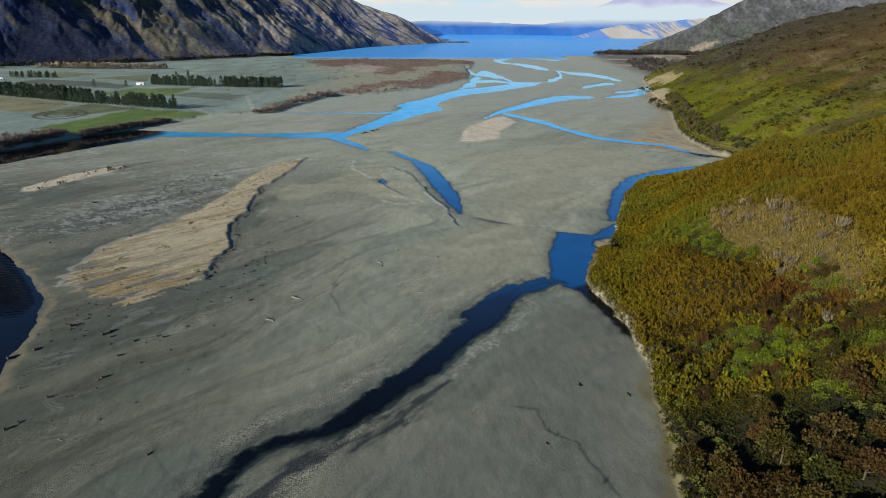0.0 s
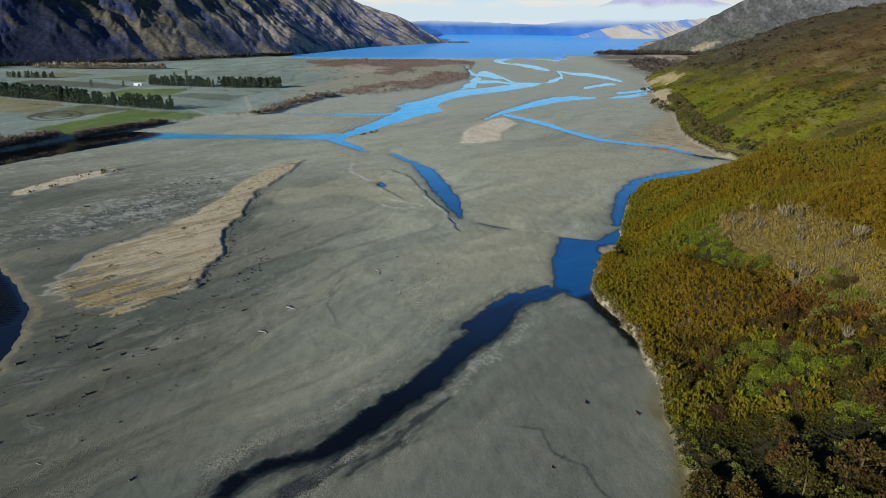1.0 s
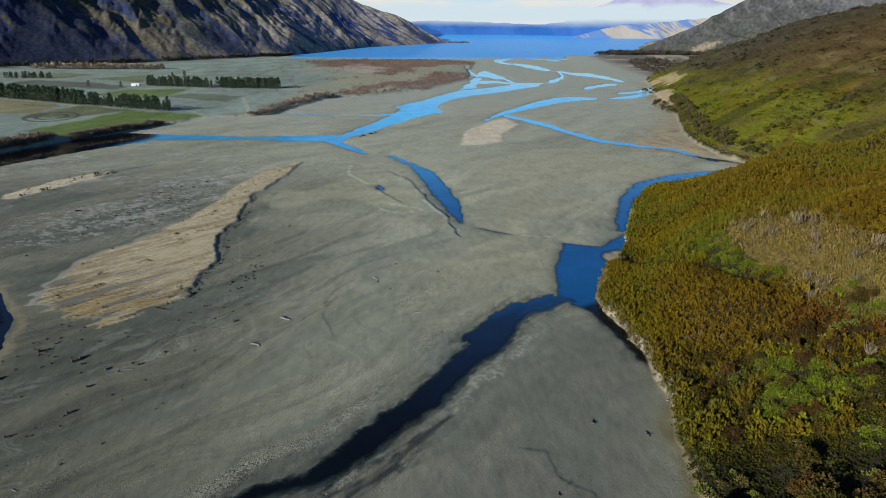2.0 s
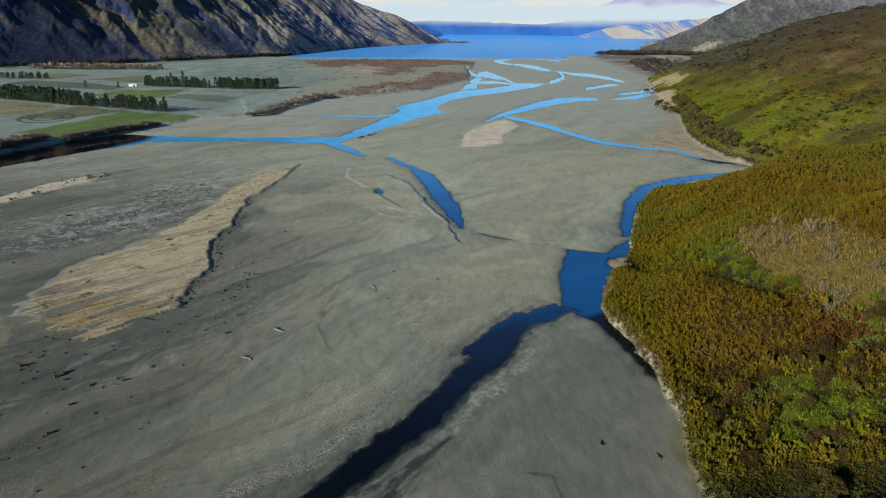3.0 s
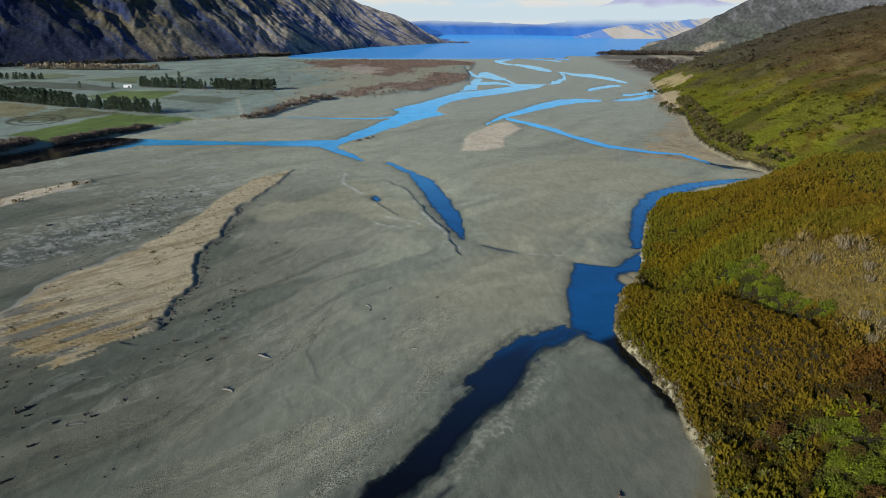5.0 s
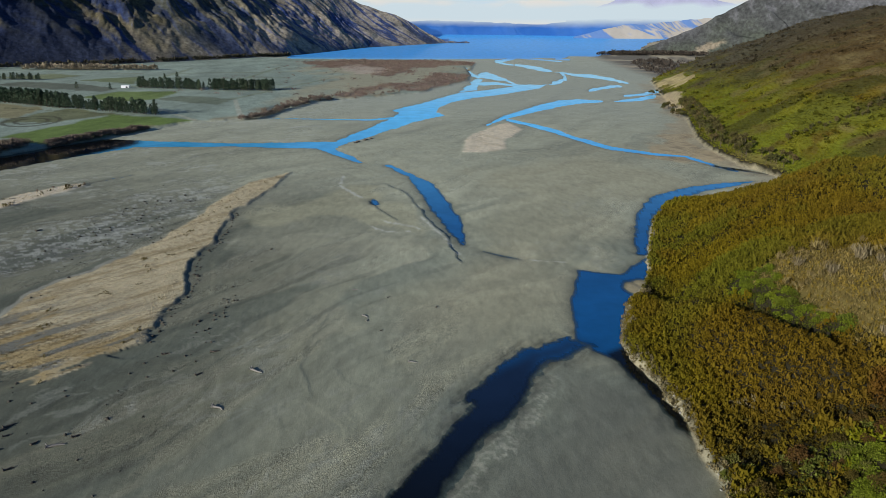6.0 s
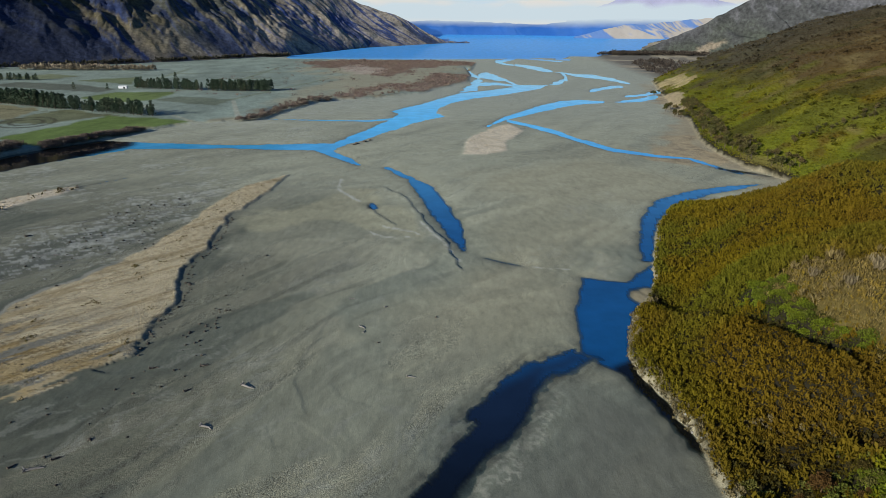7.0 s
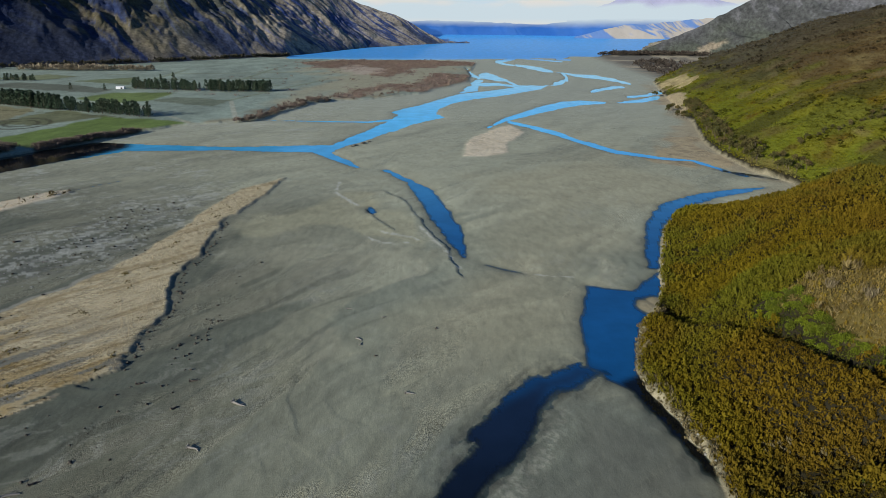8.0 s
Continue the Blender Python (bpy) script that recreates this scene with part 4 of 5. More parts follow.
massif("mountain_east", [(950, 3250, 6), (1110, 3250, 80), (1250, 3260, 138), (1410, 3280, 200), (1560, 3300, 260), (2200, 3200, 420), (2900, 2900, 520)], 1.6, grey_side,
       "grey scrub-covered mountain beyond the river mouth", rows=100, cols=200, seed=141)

# distance across the lake: haze and sunlight painted into the colours, which also glow
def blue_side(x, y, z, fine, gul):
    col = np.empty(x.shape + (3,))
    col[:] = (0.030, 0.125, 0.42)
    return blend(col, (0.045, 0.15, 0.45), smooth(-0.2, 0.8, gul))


def violet_side(x, y, z, fine, gul):
    col = np.empty(x.shape + (3,))
    col[:] = (0.33, 0.34, 0.49)
    return blend(col, (0.37, 0.37, 0.51), smooth(-0.2, 0.8, gul))


def sunny_side(x, y, z, fine, gul):
    n = fbm(x / 500, y / 500, 4, 151)
    col = np.empty(x.shape + (3,))
    col[:] = (0.40, 0.37, 0.33)
    return blend(col, (0.12, 0.22, 0.46), smooth(-0.1, 0.4, n + 0.5 * fine))


# far hills emit their haze colour, so cast shadows hardly show on them
DISTANT_MAT, dnt, dbs = material("distant_hills_glow", 1.0, 0.0)
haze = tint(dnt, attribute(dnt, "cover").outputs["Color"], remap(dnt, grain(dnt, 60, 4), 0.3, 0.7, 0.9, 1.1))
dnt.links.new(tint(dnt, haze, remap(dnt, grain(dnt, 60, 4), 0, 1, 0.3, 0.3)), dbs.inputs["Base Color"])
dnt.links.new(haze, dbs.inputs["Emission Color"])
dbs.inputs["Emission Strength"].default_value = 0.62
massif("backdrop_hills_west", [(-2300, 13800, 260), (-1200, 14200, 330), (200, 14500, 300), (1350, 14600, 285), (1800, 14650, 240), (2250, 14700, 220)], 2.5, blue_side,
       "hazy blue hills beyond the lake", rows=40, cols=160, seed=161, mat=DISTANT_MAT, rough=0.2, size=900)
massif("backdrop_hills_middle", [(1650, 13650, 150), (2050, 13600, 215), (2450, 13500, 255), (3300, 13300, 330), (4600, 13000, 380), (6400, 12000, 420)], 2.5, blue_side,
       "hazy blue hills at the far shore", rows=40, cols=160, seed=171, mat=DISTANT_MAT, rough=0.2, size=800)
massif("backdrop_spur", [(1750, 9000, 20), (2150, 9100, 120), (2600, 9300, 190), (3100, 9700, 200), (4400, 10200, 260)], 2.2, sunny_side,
       "pale spur running into the lake, painted sunlit and hazy", rows=50, cols=160, seed=181, mat=DISTANT_MAT, rough=0.2, size=500)
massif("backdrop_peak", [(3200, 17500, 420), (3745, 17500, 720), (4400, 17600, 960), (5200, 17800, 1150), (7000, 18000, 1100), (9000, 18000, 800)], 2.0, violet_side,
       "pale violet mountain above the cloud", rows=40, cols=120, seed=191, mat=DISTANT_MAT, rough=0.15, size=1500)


def cloud_material(name, colour, strength, size, thin):
    m, nt, b = material(name, 1.0, 0.0)
    out = nt.nodes["Material Output"]
    glow = node(nt, "ShaderNodeEmission", Color=(*colour, 1), Strength=strength)
    clear = nt.nodes.new("ShaderNodeBsdfTransparent")
    mix = nt.nodes.new("ShaderNodeMixShader")
    g = grain(nt, size, 5, (1, 1, 3.5))
    dense = attribute(nt, "dense").outputs["Fac"]
    fac = remap(nt, times(nt, remap(nt, g, 0.3, 0.7, -thin, thin), dense, "ADD"), 0.1, 0.9, 0, 1)
    nt.links.new(fac, mix.inputs[0])
    nt.links.new(clear.outputs[0], mix.inputs[1])
    nt.links.new(glow.outputs[0], mix.inputs[2])
    nt.links.new(mix.outputs[0], out.inputs["Surface"])
    nt.nodes.remove(b)
    return m


def cloud(name, dist, a0, a1, low, high, mat, label, profile):
    """A bank of cloud: an arc of sky between two bearings and two heights at a distance."""
    a, k = np.meshgrid(np.radians(np.linspace(a0, a1, 160)), np.linspace(0, 1, 14))
    x, y = CX + dist * np.sin(a), CY + dist * np.cos(a)
    z = low + (high - low) * k
    X, Y, Z = far(x, y, z)
    ob = new(name, mesh_from(name, np.stack([X, Y, Z], -1).reshape(-1, 3), grid_faces(*a.shape), mat, True, dense=profile(a, k).ravel()))
    return tagged(ob, label, "cloud", kind="structure")


FOG = cloud_material("fog_white", (0.78, 0.92, 1.0), 0.62, 260, 0.10)
HIGH = cloud_material("cloud_cream", (1.0, 0.985, 0.94), 0.60, 420, 0.35)
cloud("cloud_bank", 12800, -30, 40, 60, 640, FOG, "low white bank of fog over the lake",
      lambda a, k: 1.1 * smooth(0.06, 0.56, k) * smooth(0.98, 0.74 - 0.15 * vnoise(a * 40, k * 0, 7), k))
cloud("cloud_layer", 19000, -60, 60, -300, 1080, HIGH, "bright cream cloud behind the mountains",
      lambda a, k: 0.95 * smooth(1.0, 0.8, k) + 0.0 * a)


# ---- plants ----
rng = np.random.default_rng(7)


def sprays(points, normals, length, width, up, r, droop=0.0, flat=0.55):
    """Leaf sprays: four-sided leaves that start at the points, lean along the normals and upwards, and lie like shingles where flat is near 1."""
    n = len(points)
    d = normals * (1 - 0.6 * flat) + A((0, 0, up)) + r.normal(0, 0.35, (n, 3))
    d[:, 2] -= droop
    d /= np.linalg.norm(d, axis=1)[:, None] + 1e-9
    face = normals * flat * 1.6 + r.normal(0, 0.45, (n, 3))
    side = np.cross(d, face)
    side /= np.linalg.norm(side, axis=1)[:, None] + 1e-9
    ln, wd = length * r.uniform(0.6, 1.3, (n, 1)), width * r.uniform(0.7, 1.3, (n, 1))
    a = points - d * ln * 0.25
    v = np.stack([a - side * wd * 0.35, a + side * wd * 0.35, a + d * ln * 0.75 + side * wd * 0.5, a + d * ln - side * wd * 0.15], 1)
    return v.reshape(-1, 3), np.arange(4 * n).reshape(-1, 4)


def dome(n, rx, rz, z0, r):
    """Points and normals over the upper part of an ellipsoid."""
    a = r.uniform(0, 2 * np.pi, n)
    h = r.uniform(-0.35, 1.0, n)
    q = np.sqrt(1 - h * h)
    nor = np.stack([np.cos(a) * q, np.sin(a) * q, h], 1)
    bulge = r.uniform(0.8, 1.08, (n, 1))
    return nor * A((rx, rx, rz)) * bulge + A((0, 0, z0)), nor


def bush_shape(seed, n, rx, rz, z0, length, width, up, flat=0.55):
    r = np.random.default_rng(seed)
    return sprays(*dome(n, rx, rz, z0, r), length, width, up, r, flat=flat)


def tree_shape(seed, blobs, per, rx, height, size, length, width, base=0.55):
    """A crown of several uneven clumps; base: how high up its rim hangs."""
    r = np.random.default_rng(seed)
    vs, fs, k = [], [], 0
    for b in range(blobs):
        a, q = r.uniform(0, 2 * np.pi), np.sqrt(r.uniform(0, 1)) * rx
        c = A((math.cos(a) * q, math.sin(a) * q, height * (base + (0.95 - base) * (1 - (q / rx) ** 2) * r.uniform(0.6, 1.1))))
        p, nor = dome(per, size * r.uniform(0.7, 1.25), size * r.uniform(0.6, 0.95), 0, r)
        v, f = sprays(p + c, nor, length, width, 0.35, r)
        vs.append(v), fs.append(f + k)
        k += len(v)
    return np.concatenate(vs), np.concatenate(fs)


def pine_shape(seed, height, rx):
    r = np.random.default_rng(seed)
    n = 150
    h = r.uniform(0.08, 1, n) ** 0.85
    a = r.uniform(0, 2 * np.pi, n)
    q = rx * (1.03 - h) ** 0.6 * r.uniform(0.55, 1.1, n) * (0.75 + 0.3 * np.sin(h * 23 + seed))
    p = np.stack([np.cos(a) * q, np.sin(a) * q, h * height * 0.97], 1)
    nor = np.stack([np.cos(a), np.sin(a), 0.3 + 0 * a], 1)
    return sprays(p, nor, height * 0.12, height * 0.075, 0.3, r)


def scatter(name, shapes, pos, size, colour, mat, label, category):
    """Many plants in one mesh: each takes one of the shapes, a turn, a size (across, up) and a colour."""
    vs, fs, cs, k = [], [], [], 0
    pick = rng.integers(0, len(shapes), len(pos))
    turn = rng.uniform(0, 2 * np.pi, len(pos))
    for j, (v, f) in enumerate(shapes):
        w = np.where(pick == j)[0]
        if not len(w):
            continue
        c, s_ = np.cos(turn[w])[:, None], np.sin(turn[w])[:, None]
        x, y = v[None, :, 0] * c - v[None, :, 1] * s_, v[None, :, 0] * s_ + v[None, :, 1] * c
        out = np.stack([x * size[w, :1] + pos[w, :1], y * size[w, :1] + pos[w, 1:2], v[None, :, 2] * size[w, 1:] + pos[w, 2:]], -1)
        vs.append(out.reshape(-1, 3))
        fs.append((f[None] + (np.arange(len(w)) * len(v))[:, None, None]).reshape(-1, f.shape[1]) + k)
        cs.append(np.repeat(colour[w], len(v), 0))
        k += len(w) * len(v)
    ob = new(name, mesh_from(name, np.concatenate(vs), np.concatenate(fs), mat, False, cover=np.concatenate(cs)))
    return tagged(ob, label, category, kind="stuff")


def lattice(x0, x1, y0, y1, step):
    x, y = np.meshgrid(np.arange(x0, x1, step), np.arange(y0, y1, step * 0.9))
    x = x + (np.arange(len(x)) % 2)[:, None] * step / 2
    return (x + rng.uniform(-0.42, 0.42, x.shape) * step).ravel(), (y + rng.uniform(-0.42, 0.42, y.shape) * step).ravel()


def bush_colour(x, y, z, d):
    return bush_tone(x, y, z, d) * rng.uniform(0.9, 1.1, x.shape)[..., None]


def plant(x0, x1, y0, y1, step, keep):
    x, y = lattice(x0, x1, y0, y1, step)
    z, m = relief(x, y)
    ok = keep(x, y, z, m)
    return x[ok], y[ok], z[ok], m["hill"][ok]


# tea-tree on the headland
def tea_tree(y0, y1, step, big, count, seed, label):
    x, y, z, d = plant(58, 215, y0, y1, step, lambda x, y, z, m: (m["hill"] > 1.3) & (y > np.interp(x, WOOD_X, WOOD_Y)) & (x < 40 + 0.70 * (y + 5)) & (m["hill"] < 130))
    spots = np.minimum.reduce([np.hypot(x - gx0, y - gy0) - gr for gx0, gy0, gr in GREEN_SPOTS] + [np.hypot(x - dx, y - dy) - 1.6 * ds for dx, dy, ds in DEAD_SPOTS])
    keep = (spots + fbm(x / 3, y / 3, 2, 229) > 0.3) & ((gaps(x, y) > -0.3) | (rng.uniform(0, 1, len(x)) < 0.3)) & ((area(DRY_CROWN, x, y) > 3 * fbm(x / 6, y / 6, 2, 227)) | (rng.uniform(0, 1, len(x)) < 0.6))
    x, y, z, d = x[keep], y[keep], z[keep], d[keep]
    low = smooth(4, -4, area(DRY_CROWN, x, y))
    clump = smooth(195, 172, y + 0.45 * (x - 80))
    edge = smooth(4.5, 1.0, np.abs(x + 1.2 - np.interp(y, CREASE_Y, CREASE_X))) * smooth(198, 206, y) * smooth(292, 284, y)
    shade_gap = np.maximum(smooth(0.6, 0.1, gaps(x, y)), smooth(-0.15, -0.35, fbm(x / 4.5, y / 4.5, 2, 228)) * clump)     # low growth between the bushes, its colour darkened to stand for shade
    hgt = rng.uniform(0.72, 1.25, len(x)) * (1 - 0.5 * low) * (1 + 0.25 * fbm(x / 10, y / 10, 3, 226)) * (1 + clump * 0.4 * fbm(x / 4.5, y / 4.5, 2, 228)) * (1 - 0.38 * shade_gap * (1 - low)) * (1 - 0.35 * edge)
    shapes = [bush_shape(seed + k, count, 0.62 * big, 1.2, 1.45, 0.80 * big, 0.42 * big, 0.7, 1.0) for k in range(8)]
    # gap plants get a near-black colour in place of the bushes' shadow
    scatter("tea_tree_bush", shapes, np.stack([x, y, z - 0.3], 1), np.stack([hgt * rng.uniform(0.85, 1.2, len(x)), hgt], 1), blend(bush_colour(x, y, z, d), (0.028, 0.027, 0.009), shade_gap * 0.85), BUSH_MAT, label, "bush")


tea_tree(112, 300, 1.32, 0.92, 22, 300, "dense olive and brown tea-tree bush covering the headland")
tea_tree(300, 470, 1.75, 1.15, 16, 310, "olive tea-tree bush on the back of the headland")

x, y, z, d = plant(56, 90, 166, 285, 1.3, lambda x, y, z, m: (m["hill"] > 0.1) & (m["hill"] < 2.6 + 2.6 * fbm(x / 9, y / 9, 2, 222)) | (course(PALE_RIM, x, y) + 1.5 * fbm(x / 4, y / 4, 2, 223) < 0))
k = rng.uniform(0.45, 0.95, len(x))
scatter("pale_shrubs", [bush_shape(350 + j, 20, 0.8, 1.1, 1.2, 1.0, 0.4, 0.8) for j in range(4)], np.stack([x, y, z - 0.2], 1), np.stack([k, k], 1),
        A((0.155, 0.125, 0.060)) * rng.uniform(0.5, 1.2, len(x))[:, None], BUSH_MAT, "pale dry shrubs along the foot of the headland", "bush")
x, y, z, d = plant(98, 150, 168, 276, 2.4, lambda x, y, z, m: (np.minimum(area(DRY_CROWN, x, y), 8 * np.hypot(x - 110, y - 184) - 40) < 2) & (fbm(x / 7, y / 7, 3, 224) > 0.72) & (x < 40 + 0.70 * (y + 5)))
k = rng.uniform(0.6, 1.3, len(x))
scatter("dead_shrubs", [bush_shape(360 + j, 26, 0.9, 1.3, 1.7, 1.1, 0.3, 0.9) for j in range(4)], np.stack([x, y, z - 0.2], 1), np.stack([k, k], 1),
        A((0.185, 0.140, 0.055)) * rng.uniform(0.6, 1.15, len(x))[:, None], BUSH_MAT, "grey dead shrubs on the dry crown of the headland", "bush")

x, y, z, d = plant(98, 142, 156, 262, 0.95, lambda x, y, z, m: (area(DRY_CROWN, x, y) + 3 * fbm(x / 6, y / 6, 2, 227) < 1.0) & (x < 40 + 0.70 * (y + 5)))
k = rng.uniform(0.6, 1.5, len(x))
scatter("dry_scrub", [bush_shape(370 + j, 8, 0.45, 0.5, 0.35, 0.6, 0.20, 0.9) for j in range(5)], np.stack([x, y, z - 0.1], 1), np.stack([k, k], 1),
        blend(np.tile(A((0.135, 0.100, 0.026)), (len(x), 1)), (0.21, 0.16, 0.06), rng.uniform(0, 1, len(x)) ** 1.5) * rng.uniform(0.6, 1.2, len(x))[:, None], BUSH_MAT, "low tan and brown dry scrub on the crown", "bush")

# scrub on the long hillside
shapes = [bush_shape(320 + k, 9, 1.6, 1.2, 0.9, 1.5, 1.25, 0.35, 1.0) for k in range(6)]
for nm, (x0, x1, y0, y1, step, big) in (("hillside_scrub", (150, 640, 430, 760, 2.6, 0.62)), ("upper_scrub", (240, 900, 760, 1150, 4.0, 0.9)), ("far_scrub", (300, 1400, 1150, 2150, 8.5, 1.25))):
    x, y, z, d = plant(x0, x1, y0, y1, step, lambda x, y, z, m: (m["hill"] > 3) & (x < 60 + 0.72 * y) & (area(SLIP, x, y) + 22 * fbm(x / 26, y / 40, 4, 99) > 3) & (area(SAND_FOOT, x, y) + 12 * fbm(x / 18, y / 30, 3, 63) > 1))
    tall = rng.uniform(0, 1, len(x)) < 0.012 + 0.05 * smooth(0.1, 0.5, fbm(x / 40, y / 60, 3, 219))
    k = rng.uniform(0.7, 1.3, len(x)) * big * np.where(tall, 2.1, 1.0)
    X, Y, Z = far(x, y, z)
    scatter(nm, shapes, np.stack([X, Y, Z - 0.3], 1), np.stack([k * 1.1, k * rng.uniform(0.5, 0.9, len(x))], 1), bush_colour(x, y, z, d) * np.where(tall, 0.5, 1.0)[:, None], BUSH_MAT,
            "low green and brown scrub on the hillside", "bush")

# lower dry grass on the island and bars
def tuft_shape(seed, n, high):
    r = np.random.default_rng(seed)
    p = np.stack([r.normal(0, 0.25, n), r.normal(0, 0.25, n), np.zeros(n)], 1)
    return sprays(p + A((0, 0, high * 0.2)), p * 1.2 + A((0.25, 0.2, 0)), high, 0.22, 1.2, r)


x, y = lattice(-280, -230, 380, 470, 1.6)
bx, by = lattice(10, 90, 585, 775, 2.6)
x, y = np.concatenate([x, bx]), np.concatenate([y, by])
z, m = relief(x, y)
ok = (m["bar"] < -1.0) & (rng.uniform(0, 1, len(x)) < np.where(x > 0, 0.16, 0.45))
x, y, z = x[ok], y[ok], z[ok]
gc = A((0.56, 0.46, 0.31)) * rng.uniform(0.6, 1.15, len(x))[:, None]
dark = (rng.uniform(0, 1, len(x)) < 0.03 + 0.12 * smooth(0.2, 0.7, fbm(x / 6, y / 6, 2, 63))) & (x < -200)
gc[dark] = (0.09, 0.075, 0.03)
k = rng.uniform(0.7, 1.4, len(x)) * np.where(dark, 2.6, 1.0)
scatter("bar_grass", [tuft_shape(420 + j, 6, 0.45) for j in range(4)], np.stack([x, y, z], 1), np.stack([k * 1.6, k], 1), gc, BUSH_MAT,
        "dry tan grass tufts on low gravel bars", "grass")
x, y = lattice(-170, -98, 215, 505, 1.15)
z, m = relief(x, y)
n = fbm((x * 0.72 - y * 0.69) / 3.2, (x * 0.69 + y * 0.72) / 26, 4, 91)
ok = (m["island"] < -0.8) & (n < rng.uniform(-0.1, 0.9, len(x)))
x, y, z = x[ok], y[ok], z[ok]
gc = A((0.52, 0.43, 0.265)) * rng.uniform(0.7, 1.1, len(x))[:, None] * (1 - 0.45 * smooth(270, 228, y + 0.25 * (x + 110)))[:, None]
dark = (fbm(x / 5, y / 5, 2, 77) > 0.75) & (rng.uniform(0, 1, len(x)) < 0.4)
gc[dark] = (0.13, 0.10, 0.035)
k = rng.uniform(0.6, 1.2, len(x)) * np.where(dark, 1.9, 1.0)
scatter("dry_grass", [tuft_shape(400 + j, 5, 0.30) for j in range(4)], np.stack([x, y, z], 1), np.stack([k, k], 1), gc, BUSH_MAT,
        "flattened tan grass on a raised river island", "grass")


# ---- single things ----
def part(name, data, parent, label=""):
    ob = new(name, data)
    ob.parent = parent
    return tagged(ob, label) if label else ob


def bm_mesh(name, bm, mat):
    me = bpy.data.meshes.new(name)
    bm.to_mesh(me)
    bm.free()
    me.materials.append(mat)
    return me


def tube(bm, points, radii, sides=5):
    """A bent, tapered limb."""
    rings = []
    for k, (p, r) in enumerate(zip(points, radii)):
        a, b = Vector(points[max(k - 1, 0)]), Vector(points[min(k + 1, len(points) - 1)])
        q = (b - a).to_track_quat("Z", "X")
        rings.append([bm.verts.new(Vector(p) + q @ Vector((math.cos(2 * math.pi * j / sides) * r, math.sin(2 * math.pi * j / sides) * r, 0))) for j in range(sides)])
    for u, v in zip(rings[:-1], rings[1:]):
        for j in range(sides):
            bm.faces.new((u[j], u[(j + 1) % sides], v[(j + 1) % sides], v[j]))
    bm.faces.new(rings[0][::-1])
    bm.faces.new(rings[-1])


def trunk_mesh(name, height, radius, limbs, seed):
    r = random.Random(seed)
    bm = bmesh.new()
    lean = (r.uniform(-0.06, 0.06) * height, r.uniform(-0.06, 0.06) * height)
    tube(bm, [(0, 0, -0.6), (lean[0] * 0.3, lean[1] * 0.3, height * 0.4), (lean[0], lean[1], height)], [radius * 1.3, radius, radius * 0.3])
    for k in range(limbs):
        h, a, l = height * r.uniform(0.35, 0.8), r.uniform(0, 6.3), height * r.uniform(0.25, 0.4)
        tube(bm, [(lean[0] * h / height, lean[1] * h / height, h), (math.cos(a) * l * 0.6, math.sin(a) * l * 0.6, h + l * 0.35), (math.cos(a) * l, math.sin(a) * l, h + l * 0.75)],
             [radius * 0.45, radius * 0.3, radius * 0.1], 5)
    return bm_mesh(name, bm, BARK)


def tree_kinds(name, shapes, leaf, trunks, crown_label, trunk_label):
    """One model of a tree for each shape; the models stand under the ground sheet's middle until copied."""
    return [(mesh_from("crown", *sh, leaf), tr) for sh, tr in zip(shapes, trunks)], name, crown_label, trunk_label


def stand(kinds, spots, label, category, group, low=0.8, high=1.25, sink=0.1):
    """Plants trees one by one: each an Empty at its foot with a trunk and a crown."""
    models, name, crown_label, trunk_label = kinds
    x, y = A([p[0] for p in spots], float), A([p[1] for p in spots], float)
    z = relief(x, y)[0]
    X, Y, Z = far(x, y, z)
    for px, py, pz in zip(X, Y, Z):
        crown, trunk = models[random.randrange(len(models))]
        ob = new(name)
        k = random.uniform(low, high)
        ob.matrix_basis = Matrix.LocRotScale((px, py, pz - sink), Euler((0, 0, random.uniform(0, 6.28))), (k * random.uniform(0.9, 1.1), k * random.uniform(0.9, 1.1), k))
        ob.empty_display_size = 0.5
        part("trunk", trunk, ob, trunk_label)
        part("crown", crown, ob, crown_label)
        tagged(ob, label, category, group)


# forest at the near foot of the hill
forest = tree_kinds("forest_tree", [tree_shape(500 + k, 17, 80, 2.5, 5.6, 1.25, 0.42, 0.32, 0.22) for k in range(8)], TREE_LEAF,
                    [trunk_mesh("trunk", 4.0, 0.16, 3, 520 + k) for k in range(8)], "", "")


def hollows(x, y):
    """Distance to the open, deeply shaded hollows between the trees."""
    return np.minimum.reduce([np.hypot(x - hx, y - hy) - hr for hx, hy, hr in DARK_HOLLOWS])


fx, fy = lattice(52, 136, 84, 150, 7.0)
fz, fm = relief(fx, fy)
ok = (fm["hill"] > 3.0) & (fy < np.interp(fx, WOOD_X, WOOD_Y)) & (fx < 14 + 0.86 * (fy + 5)) & (rng.uniform(0, 1, len(fx)) < 0.92) & (hollows(fx, fy) > 1.0)
stand(forest, list(zip(fx[ok], fy[ok])), "broad forest tree with brown and olive leaves on the slope", "tree", "trees at the foot of the hill", 0.95, 1.6)
fx, fy = lattice(64, 132, 120, 178, 6.5)
fz, fm = relief(fx, fy)
ok = (fm["hill"] > 4.0) & (fy > np.interp(fx, WOOD_X, WOOD_Y)) & (fx < 14 + 0.86 * (fy + 5)) & (rng.uniform(0, 1, len(fx)) < 0.55) & (hollows(fx, fy) > 1.0)
stand(forest, list(zip(fx[ok], fy[ok])), "small round forest tree above low bush", "tree", "trees at the foot of the hill", 0.5, 0.95)
